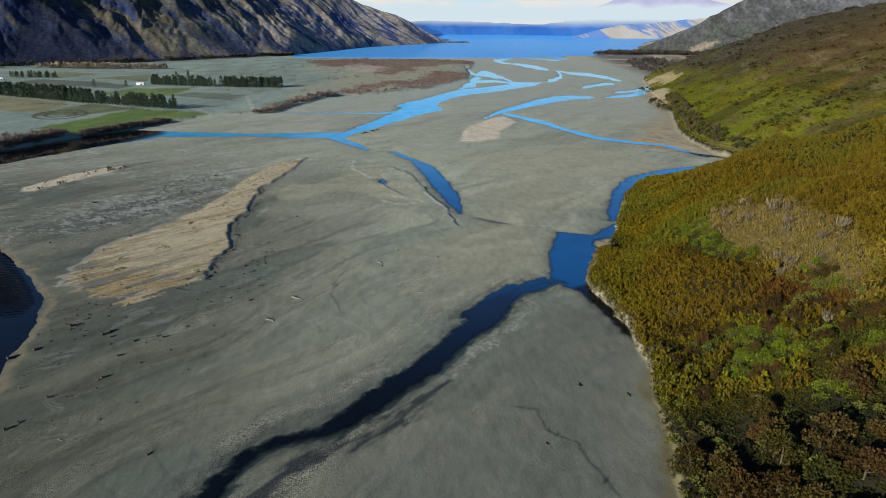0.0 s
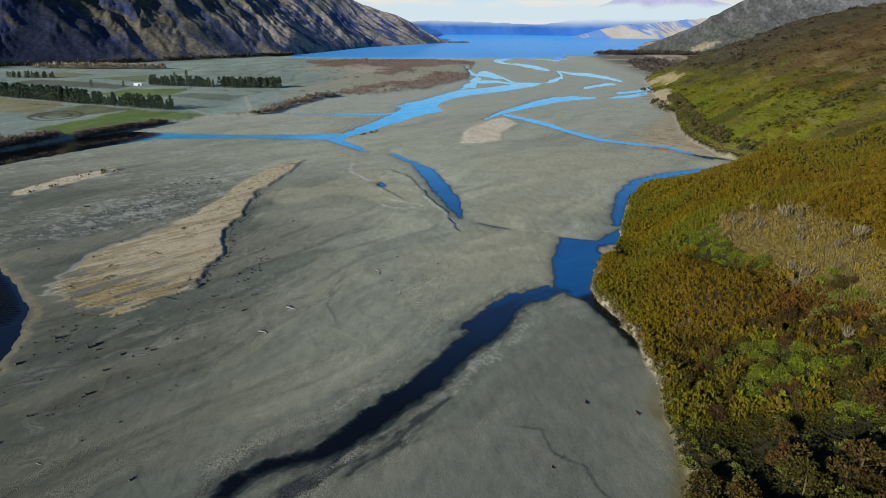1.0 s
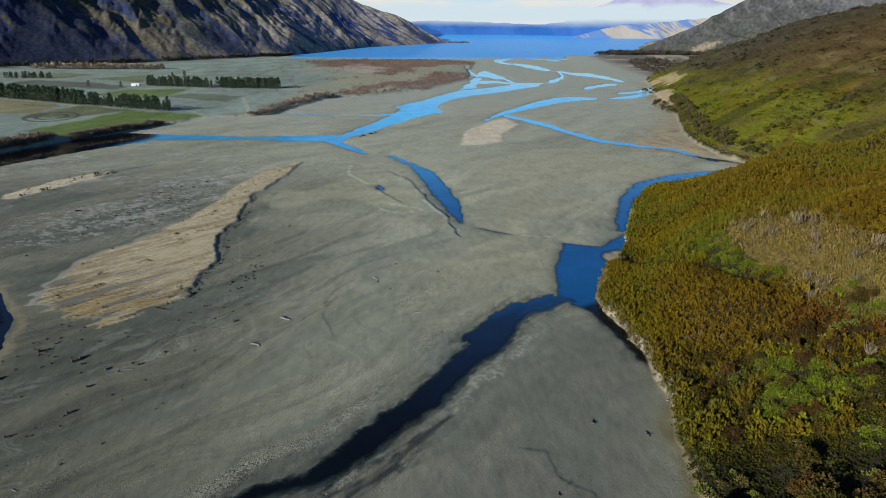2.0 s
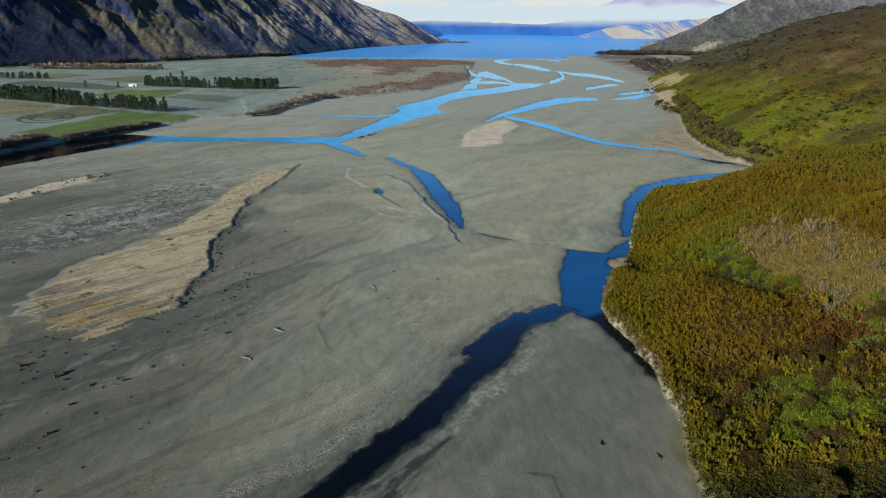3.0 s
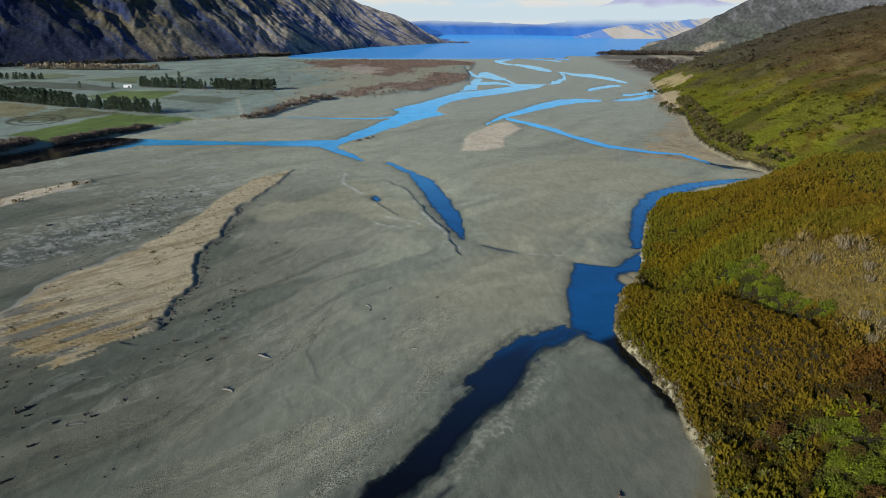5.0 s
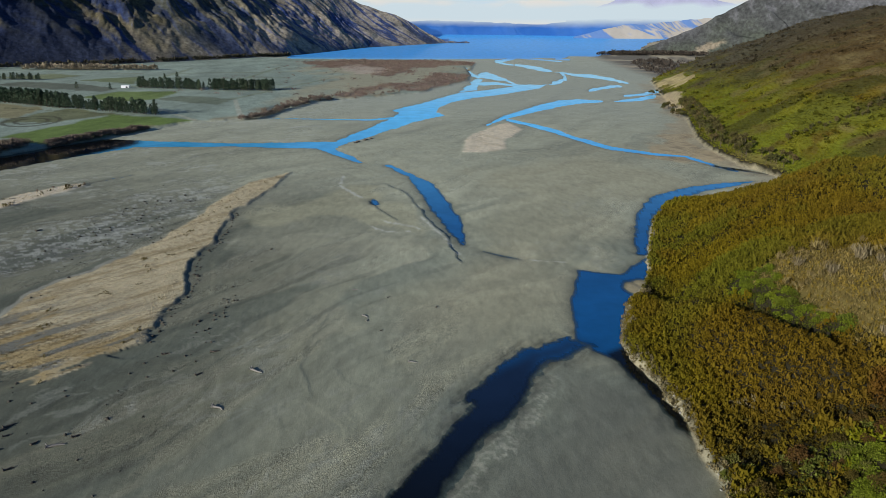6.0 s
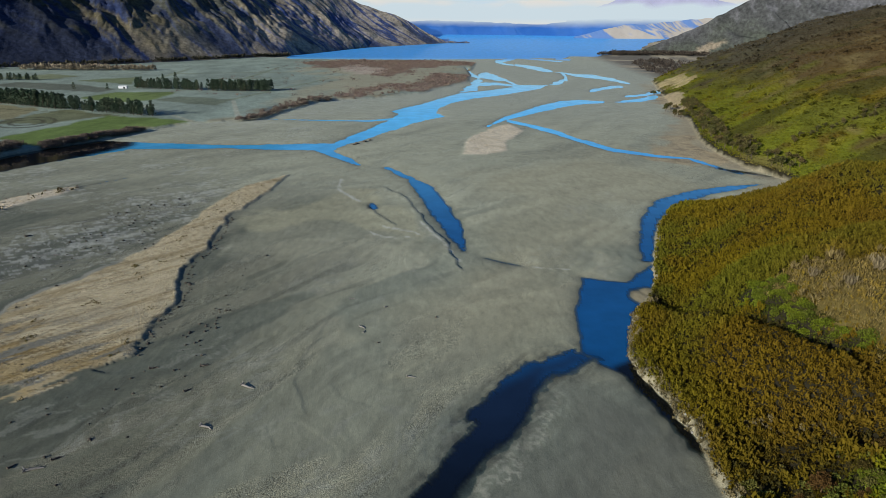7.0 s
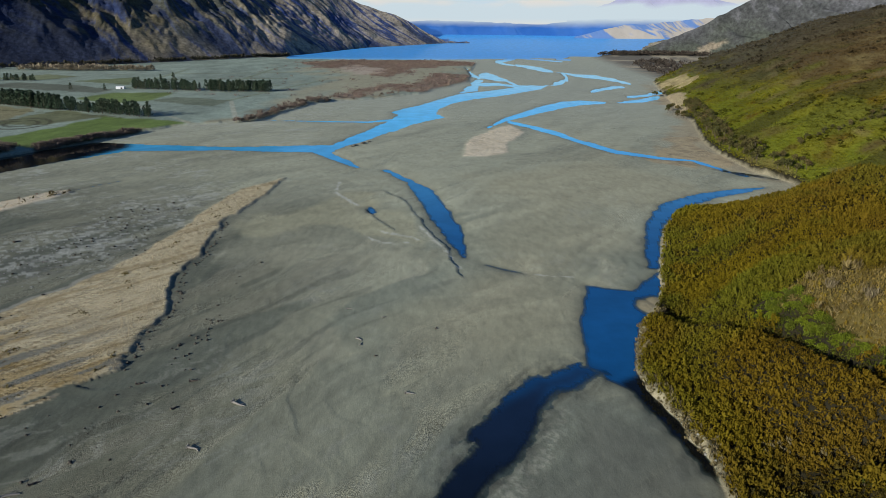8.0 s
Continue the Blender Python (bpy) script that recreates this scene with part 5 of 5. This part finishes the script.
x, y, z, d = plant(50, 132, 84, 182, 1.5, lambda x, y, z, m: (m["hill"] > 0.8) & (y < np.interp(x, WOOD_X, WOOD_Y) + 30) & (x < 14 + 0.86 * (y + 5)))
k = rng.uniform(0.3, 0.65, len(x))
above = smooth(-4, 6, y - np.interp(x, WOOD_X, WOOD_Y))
# colour is darker under the trees to deepen the shade between them
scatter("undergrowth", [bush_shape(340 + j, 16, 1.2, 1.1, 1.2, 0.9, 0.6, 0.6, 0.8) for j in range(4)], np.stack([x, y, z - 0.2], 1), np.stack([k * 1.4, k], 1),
        blend(np.tile(A((0.026, 0.028, 0.006)), (len(x), 1)), (0.058, 0.064, 0.009), above) * rng.uniform(0.5, 1.4, len(x))[:, None], BUSH_MAT, "green undergrowth, darkened for shade below the forest trees", "bush")
shrub = tree_kinds("shore_shrub", [tree_shape(540 + k, 6, 34, 1.1, 2.0, 0.75, 0.42, 0.28, 0.25) for k in range(4)],
                   leaf_material("shrub_leaves", [(0.075, 0.085, 0.014), (0.12, 0.13, 0.025), (0.08, 0.062, 0.02)]),
                   [trunk_mesh("trunk", 1.6, 0.07, 3, 560 + k) for k in range(4)], "", "")
fx, fy = lattice(50, 128, 92, 182, 3.4)
fz, fm = relief(fx, fy)
ok = (fm["hill"] > 0.8) & (fx < 12 + 0.82 * (fy + 5)) & ((fm["hill"] < 5) | (rng.uniform(0, 1, len(fx)) < 0.22))
stand(shrub, list(zip(fx[ok], fy[ok])), "low green shrub at the edge of the forest", "shrub", "shrubs at the foot of the hill", 0.6, 1.4)

# rounded green shrubs on the headland, and dead grey ones on its dry crown
mound = tree_kinds("broadleaf_shrub", [tree_shape(840 + k, 8, 66, 1.5, 2.3, 1.15, 0.36, 0.30, 0.2) for k in range(5)], MOUND_LEAF, [trunk_mesh("trunk", 1.3, 0.08, 3, 850 + k) for k in range(5)], "", "")
spots = []
for gx0, gy0, gr in GREEN_SPOTS:
    for k in range(int(gr * gr * 0.42) + 1):
        a, q = random.uniform(0, 6.28), math.sqrt(random.uniform(0, 1)) * gr * 1.1
        spots.append((gx0 + math.cos(a) * q, gy0 + math.sin(a) * q))
stand(mound, spots, "rounded bright green shrub among olive bush", "shrub", "green shrubs on the headland", 0.55, 1.15, 0.3)


def fan_shape(seed, n, high):
    """Bare twigs that spread upwards from one foot."""
    r = np.random.default_rng(seed)
    a, q = r.uniform(0, 2 * np.pi, n), r.uniform(0.1, 0.75, n)
    d = np.stack([np.cos(a) * q, np.sin(a) * q, np.ones(n)], 1)
    p = d * r.uniform(0.35, 0.95, (n, 1)) * high
    return sprays(p, d * 0.5, high * 0.42, 0.09 * high, 0.9, r, flat=0.2)


dead = tree_kinds("dead_shrub", [fan_shape(870 + k, 150, 1.8) for k in range(4)], DEAD_TWIG, [trunk_mesh("trunk", 1.5, 0.06, 5, 880 + k) for k in range(4)], "bare grey twigs", "")
for dx, dy, ds in DEAD_SPOTS:
    stand(dead, [(dx, dy)], "grey dead shrub with bare twigs on dry scrub", "shrub", "dead shrubs on the headland", ds * 0.95, ds * 1.1, 0.1)

# trees along the far cove
cove = tree_kinds("shore_tree", [tree_shape(580 + k, 8, 20, 2.4, 8.0, 1.5, 1.3, 0.8) for k in range(4)],
                  leaf_material("cove_leaves", [(0.075, 0.062, 0.022), (0.060, 0.060, 0.020), (0.10, 0.075, 0.03)]),
                  [trunk_mesh("trunk", 6.5, 0.2, 4, 590 + k) for k in range(4)], "", "")
spots = []
for (ax, ay), (bx, by) in zip(HILL[20:25], HILL[21:26]):
    ln = math.hypot(bx - ax, by - ay)
    for k in range(int(ln / 7)):
        for row in range(2):
            t = random.uniform(0, 1)
            spots.append((ax + (bx - ax) * t + 5 + row * 8 + random.uniform(0, 5), ay + (by - ay) * t))
spots += [(random.gauss(289, 4), random.gauss(850, 14)) for k in range(9)] + [(random.gauss(304, 5), random.gauss(905, 18)) for k in range(8)] + [(random.gauss(352, 6), random.gauss(1130, 20)) for k in range(7)]
stand(cove, spots, "dark shore tree with bare pale trunk", "tree", "trees along the cove", 0.7, 1.2)

spots = []
for (ax, ay), (bx, by) in zip([(268, 549), (290, 550), (318, 542), (338, 540)], [(290, 550), (318, 542), (338, 540), (372, 548)]):
    for k in range(9):
        t = (k + random.uniform(0, 1)) / 9
        spots.append((ax + (bx - ax) * t + random.uniform(-2, 2), ay + (by - ay) * t + random.uniform(-6, 6)))
stand(cove, spots, "dark low tree in a gully of the hillside", "tree", "trees in the gully", 0.35, 0.65, 0.6)

# pine shelterbelts on the farmland
pines = tree_kinds("pine_tree", [pine_shape(600 + k, 16, 4.2 + 0.3 * k) for k in range(5)], PINE_LEAF, [trunk_mesh("trunk", 13, 0.28, 0, 620 + k) for k in range(5)], "", "")


def belt(points, gap, rows, spread):
    spots = []
    for (ax, ay), (bx, by) in zip(points[:-1], points[1:]):
        ln = math.hypot(bx - ax, by - ay)
        for k in range(int(ln / gap)):
            for row in range(rows):
                t = (k + random.uniform(0, 0.7)) * gap / ln
                spots.append((ax + (bx - ax) * t + random.uniform(-1, 1) * spread, ay + (by - ay) * t + (row - rows / 2) * spread))
    return spots


stand(pines, belt([(-700, 980), (-647, 950), (-478, 863)], 4.2, 3, 5.0), "tall dark green pine in a dense shelterbelt", "tree", "shelterbelt pines", 0.9, 1.35)
stand(pines, belt([(-472, 860), (-338, 801)], 5.0, 2, 4), "dark green pine at the thinner end of a shelterbelt", "tree", "shelterbelt pines", 0.6, 1.15)
stand(pines, belt([(-528, 1165), (-400, 1125)], 5.5, 3, 5), "dark green pine between frosted fields", "tree", "field pines", 0.7, 1.2)
stand(pines, belt([(-388, 1122), (-283, 1120)], 5.0, 3, 5), "dark green pine in a row between fields", "tree", "field pines", 0.9, 1.2)
stand(pines, belt([(-871, 1300), (-779, 1306)], 7, 2, 4), "pine in a far row by the farm", "tree", "far pines", 0.6, 0.9)
stand(pines, [(-611, 1121), (-540, 1300), (-520, 1310), (-555, 1120)], "lone pine standing in a field", "tree", "lone pines", 0.6, 1.1)

# bare willows along the river bank
willow = tree_kinds("willow_shrub", [tree_shape(640 + k, 8, 26, 1.8, 3.2, 1.1, 0.85, 0.28, 0.25) for k in range(5)], WILLOW_LEAF, [trunk_mesh("trunk", 2.2, 0.1, 4, 660 + k) for k in range(5)], "", "")


def along(points, gap, low, high):
    spots = []
    for (ax, ay), (bx, by) in zip(points[:-1], points[1:]):
        ln = math.hypot(bx - ax, by - ay)
        for k in range(int(ln / gap)):
            t, off = (k + random.uniform(0, 1)) * gap / ln, random.uniform(low, high)
            spots.append((ax + (bx - ax) * t - (by - ay) / ln * off, ay + (by - ay) * t + (bx - ax) / ln * off))
    return spots


stand(willow, [(-266, 431), (-260, 443), (-255, 452), (-250, 459), (-247, 464), (-243, 467), (-240, 462), (-241, 457), (-246, 456), (-270, 415)], "dark low willow on a pale gravel bar", "shrub", "willows on the bar", 0.22, 0.42)
stand(willow, along([(-395, 480), (-375, 524), (-351, 591)], 1.0, 2, 26), "bare brown willow thicket on the river bank", "shrub", "bank willows", 1.4, 2.2)
stand(willow, along([(-345, 600), (-323, 646), (-303, 700)], 0.9, 1, 7), "bare brown willow hedge beside a green field", "shrub", "bank willows", 1.1, 1.6)
stand(willow, along([(-226, 775), (-211, 823), (-204, 899), (-188, 973), (-162, 1005)], 3.2, -3, 9), "grey-brown willow at the edge of the gravel", "shrub", "gravel edge willows", 1.0, 2.2)
stand(willow, along([(-217, 919), (-165, 1004), (-114, 1026), (-45, 1110)], 14, 0, 22), "small brown willow on rough ground", "shrub", "gravel edge willows", 0.8, 1.6)

# scrub of the delta, far trees
x, y = lattice(-460, 110, 1030, 2290, 7.5)
z, m = relief(x, y)
ok = (m["terrace"] > 3) & (m["water"] > 2) & (rng.uniform(0, 1, len(x)) < 0.03 + 0.75 * smooth(14, -14, thicket(x, y)) * (1 - 0.8 * smooth(10, -20, area(PALE_OPEN, x, y))))
x, y, z = x[ok], y[ok], z[ok]
k = rng.uniform(0.7, 1.5, len(x)) * np.where(rng.uniform(0, 1, len(x)) < 0.15, 1.5, 1.0)
X, Y, Z = far(x, y, z)
scatter("delta_scrub", [bush_shape(700 + j, 16, 2.4, 2.0, 1.5, 1.5, 0.65, 0.8) for j in range(4)], np.stack([X, Y, Z - 0.5], 1), np.stack([k * 1.1, k * 0.62], 1),
        blend(np.tile(A((0.165, 0.112, 0.092)), (len(x), 1)), (0.21, 0.165, 0.115), rng.uniform(0, 1, len(x)) ** 2) * rng.uniform(0.6, 1.3, len(x))[:, None], BUSH_MAT, "reddish brown bare scrub on the river delta", "bush")
x, y = np.concatenate([rng.uniform(620, 1150, 700), rng.uniform(440, 760, 500), rng.uniform(-1010, -700, 260), rng.uniform(-1300, -560, 500)]), np.concatenate(
    [rng.uniform(2830, 3080, 700), rng.uniform(1520, 2300, 500), rng.uniform(1600, 1640, 260), np.zeros(500)])
y[-500:] = np.interp(x[-500:], [-1300, -1107, -895, -761, -593], [1500, 1650, 1940, 2180, 2540]) + rng.uniform(-30, 0, 500)
z, m = relief(x, y)
ok = (m["water"] > 1) & ((x < 0) | (y > 2400) | (m["hill"] < 30) & (m["hill"] > -200) & (x > np.interp(y, [1450, 2270, 2700], [495, 575, 620])))
tone = np.where((x > 0)[:, None], A((0.055, 0.045, 0.035)), np.where((np.arange(len(x)) < 1460)[:, None], A((0.25, 0.205, 0.135)), A((0.06, 0.055, 0.035))))
x, y, z, tone = x[ok], y[ok], z[ok], tone[ok]
k = rng.uniform(1.0, 2.2, len(x))
X, Y, Z = far(x, y, np.maximum(z, -0.3))
scatter("far_trees", [bush_shape(720 + j, 12, 2.6, 3.4, 2.6, 2.6, 1.5, 0.7) for j in range(4)], np.stack([X, Y, Z], 1), np.stack([k * 1.3, k], 1),
        tone * rng.uniform(0.6, 1.3, len(x))[:, None], BUSH_MAT, "dark far trees along the lake and mountain foot", "tree")


# ---- farm shed ----
def slab(name, size, at, mat, parent, bevel=0.03, label="", rot=(0, 0, 0)):
    bm = bmesh.new()
    bmesh.ops.create_cube(bm, size=1.0, matrix=Matrix.Translation(at) @ Euler(rot).to_matrix().to_4x4() @ Matrix.Diagonal((*size, 1)))
    bmesh.ops.bevel(bm, geom=bm.edges[:], offset=bevel, segments=1, affect="EDGES")
    return part(name, bm_mesh(name, bm, mat), parent, label)


TIN = plain_material("white_tin", (0.75, 0.75, 0.72), 1.2, 0.08, 0.5)
DARK = plain_material("doorway_shade", (0.03, 0.03, 0.03), 0.5, 0.3)


def shed(x, y, turn, length, label):
    z = float(relief(A([x], float), A([y], float))[0][0])
    ob = new("farm_shed")
    ob.matrix_basis = pose(x, y, z - 0.2, 0, 0, turn)
    w, h = 7.0, 3.4
    slab("wall", (length, 0.15, h), (0, w / 2, h / 2), TIN, ob)
    slab("wall", (length, 0.15, h), (0, -w / 2, h / 2), TIN, ob)
    slab("wall", (0.15, w - 0.16, h), (length / 2 - 0.08, 0, h / 2), TIN, ob)
    slab("wall", (0.15, w - 0.16, h), (-length / 2 + 0.08, 0, h / 2), TIN, ob)
    for s in (-1, 1):
        slab("roof", (length + 0.6, w / 2 + 0.6, 0.1), (0, s * w / 4, h + 0.62), TIN, ob, 0.02, "white painted tin roof", (-s * radians(18), 0, 0))
    # closed near-black panel on the wall stands for a doorway's dark inside
    slab("door", (3.0, 0.1, 2.8), (length * 0.2, -w / 2 - 0.1, 1.4), DARK, ob, 0.02, "dark panel for the shade inside an open doorway")
    return tagged(ob, label, "shed", "farm sheds")


shed(-545, 1152, 8, 13, "white tin farm shed beside the pines")
shed(-848, 1230, 20, 9, "small pale farm shed near a tree row")
shed(-863, 1246, 20, 11, "pale farm shed by the far pines")

# ---- driftwood, clods and stones ----
WOOD = plain_material("grey_driftwood", (0.19, 0.175, 0.15), 0.4, 0.35)
DARK_WOOD = plain_material("wet_driftwood", (0.10, 0.078, 0.058), 0.4, 0.35)
TURF = plain_material("broken_turf", (0.055, 0.047, 0.034), 0.35, 0.4)
STONE = plain_material("pale_stone", (0.25, 0.24, 0.205), 0.4, 0.3)


def log_models(mat, seed):
    """Driftwood: a bent stem, spread roots and a branch stub, lying along x."""
    out = []
    for k in range(3):
        r = random.Random(seed + k)
        bm = bmesh.new()
        tube(bm, [(-1.6, 0, 0.36), (-0.5, r.uniform(-0.2, 0.2), 0.38), (0.6, r.uniform(-0.3, 0.3), 0.28), (1.7, r.uniform(-0.5, 0.5), 0.16)], [0.42, 0.36, 0.28, 0.12], 8)
        stem = bm_mesh("stem", bm, mat)
        roots = []
        for j in range(6):
            bm = bmesh.new()
            a = j * 1.05 + r.uniform(-0.3, 0.3)
            tube(bm, [(-1.5, 0, 0.4), (-1.8, math.cos(a) * 0.55, 0.5 + math.sin(a) * 0.45), (-2.0, math.cos(a) * 1.0, max(0.05, 0.6 + math.sin(a) * 0.9))], [0.24, 0.17, 0.05], 5)
            roots.append(bm_mesh("root", bm, mat))
        bm = bmesh.new()
        tube(bm, [(0.5, 0, 0.25), (1.0, 0.5, 0.5), (1.3, 1.0, 0.55)], [0.09, 0.06, 0.02], 5)
        out.append((stem, roots, bm_mesh("branch", bm, mat)))
    return out


LOGS = {"grey": log_models(WOOD, 800), "dark": log_models(DARK_WOOD, 810)}


def driftwood(x, y, size, turn, tone):
    z = float(relief(A([x], float), A([y], float))[0][0])
    stem, roots, branch = LOGS[tone][random.randrange(3)]
    size *= 0.8
    ob = new("driftwood_log")
    ob.matrix_basis = Matrix.LocRotScale((x, y, z - 0.04 * size), Euler((0, 0, radians(turn))), (size, size * (0.75 if tone == "grey" else 1.05), size * (0.75 if tone == "grey" else 1.0)))
    ob.empty_display_size = 0.3
    part("stem", stem, ob)
    for root in roots:
        part("root", root, ob)
    part("branch", branch, ob)
    return tagged(ob, "%s driftwood log with roots stranded on gravel" % ("bleached grey" if tone == "grey" else "dark wet"), "driftwood", "stranded logs")


for (x, y, size, turn, tone) in [
        (-101, 164, 1.0, 40, "dark"), (-122, 158, 0.9, 35, "grey"), (-111, 153, 0.8, 30, "dark"), (-106, 153, 0.6, 20, "dark"), (-103, 177, 0.8, 40, "dark"), (-103, 187, 0.7, 60, "dark"),
        (-97, 186, 1.5, 22, "grey"), (-112, 190, 0.7, 35, "dark"), (-129, 198, 1.3, 30, "dark"), (-114, 194, 1.0, 45, "dark"), (-137, 176, 1.2, 55, "dark"), (-132, 181, 1.0, 50, "dark")]:
    driftwood(x, y, size, turn, tone)
for (x, y, size, turn, tone) in [
        (-113, 138, 1.0, 40, "dark"), (-112, 141, 0.6, 10, "dark"), (-72, 128, 0.6, 60, "dark"), (-97, 133, 0.5, -20, "grey"), (-92, 144, 0.5, 30, "grey"), (-57, 223, 1.5, -28, "grey"),
        (-62, 203, 1.3, -20, "grey"), (-28, 262, 1.0, -40, "grey"), (-27, 259, 0.7, 70, "grey"), (-21, 251, 0.5, 30, "dark"), (-2, 271, 0.6, 80, "dark"), (-89, 233, 0.9, 20, "dark")]:
    driftwood(x, y, size, turn, tone)
for (x, y, size, turn, tone) in [
        (-94, 190, 0.8, 35, "dark"), (-74, 235, 0.9, 15, "dark"), (-74, 221, 0.8, 45, "dark"), (41, 161, 0.8, 65, "dark"), (27, 133, 0.5, 75, "dark"), (54, 156, 0.8, 80, "dark"),
        (-9, 229, 1.0, -5, "grey"), (-35, 287, 0.8, 10, "grey"), (-21, 280, 0.7, 40, "grey"), (-209, 362, 1.2, 60, "dark"), (-178, 334, 1.0, 15, "grey"), (-115, 192, 1.2, 38, "dark")]:
    driftwood(x, y, size, turn, tone)

for (x, y, size, turn) in [(-73, 648, 2.2, 62), (-79, 637, 1.9, 58), (-69, 656, 1.7, 70), (-81, 632, 1.3, 20)]:
    driftwood(x, y, size, turn, "dark")


def lump_mesh(name, seed, mat, flat):
    bm = bmesh.new()
    bmesh.ops.create_icosphere(bm, subdivisions=2, radius=0.5)
    for v in bm.verts:
        n = noise.noise(v.co * 2.3 + Vector((seed, 0, 0)))
        v.co *= 1 + 0.55 * n
        v.co.z = max(v.co.z * flat, -0.18) + 0.12
    return bm_mesh(name, bm, mat)


CLODS = [lump_mesh("turf_clod", 11.3 * k, TURF, 0.7) for k in range(4)]
STONES = [lump_mesh("stone", 5.1 * k + 3, STONE, 0.6) for k in range(4)]


def lumps(name, meshes, spots, low, high, label, category, group):
    x, y = A([p[0] for p in spots], float), A([p[1] for p in spots], float)
    z = relief(x, y)[0]
    for px, py, pz in zip(x, y, z):
        ob = new(name, meshes[random.randrange(len(meshes))])
        k = random.uniform(low, high)
        ob.matrix_basis = Matrix.LocRotScale((px, py, pz - 0.02), Euler((0, 0, random.uniform(0, 6.28))), (k, k * random.uniform(0.6, 1.2), k * random.uniform(0.7, 1.1)))
        tagged(ob, label, category, group)


lumps("turf_clod", CLODS, [(px + 2.2, py) for px, py in along(GRASS_ISLAND[3:10][::-1], 2.4, -3.0, 0.2)], 0.5, 1.5, "dark lump of turf fallen from the cut bank", "turf clod", "clods below the bank")
lumps("turf_clod", CLODS, [(random.gauss(-83, 4), random.gauss(265, 24)) for k in range(40)], 0.5, 1.3, "dark turf lump stranded on the gravel", "turf clod", "clods on the gravel")
lumps("turf_clod", CLODS, [(random.gauss(-170, 13), random.gauss(368, 40)) for k in range(80)], 0.5, 1.5, "dark clod among pale stones on the flat", "turf clod", "clods on the stony bar")
# a debris cluster, then lumps added at random as the gravel's small shadow marks
lumps("turf_clod", CLODS, [(random.gauss(-130, 9), random.gauss(203, 9)) for k in range(34)] + [(random.uniform(-135, -75), random.uniform(140, 240)) for k in range(50)], 0.3, 1.0,
      "small dark lump for debris and shadow marks on coarse grey gravel", "turf clod", "clods on the coarse gravel")
lumps("shore_stone", STONES, along([(63, 162), (66, 176), (67, 200), (63, 225), (62, 245), (65, 258)][::-1], 3.0, -0.4, 1.4), 0.35, 1.0,
      "pale grey boulder at the foot of the hill", "boulder", "boulders at the shore")
lumps("loose_stone", STONES, [(random.gauss(-178, 16), random.gauss(358, 42)) for k in range(220)], 0.3, 0.75, "pale stone on the gravel flat", "stone", "stones on the bar")

# low growth that closes the floor between the bushes of the headland
x, y, z, d = plant(58, 170, 112, 330, 1.15, lambda x, y, z, m: (m["hill"] > 1.6) & (y > np.interp(x, WOOD_X, WOOD_Y) - 4) & (x < 40 + 0.70 * (y + 5)) & (area(DRY_CROWN, x, y) > 0))
k = rng.uniform(0.6, 1.25, len(x))
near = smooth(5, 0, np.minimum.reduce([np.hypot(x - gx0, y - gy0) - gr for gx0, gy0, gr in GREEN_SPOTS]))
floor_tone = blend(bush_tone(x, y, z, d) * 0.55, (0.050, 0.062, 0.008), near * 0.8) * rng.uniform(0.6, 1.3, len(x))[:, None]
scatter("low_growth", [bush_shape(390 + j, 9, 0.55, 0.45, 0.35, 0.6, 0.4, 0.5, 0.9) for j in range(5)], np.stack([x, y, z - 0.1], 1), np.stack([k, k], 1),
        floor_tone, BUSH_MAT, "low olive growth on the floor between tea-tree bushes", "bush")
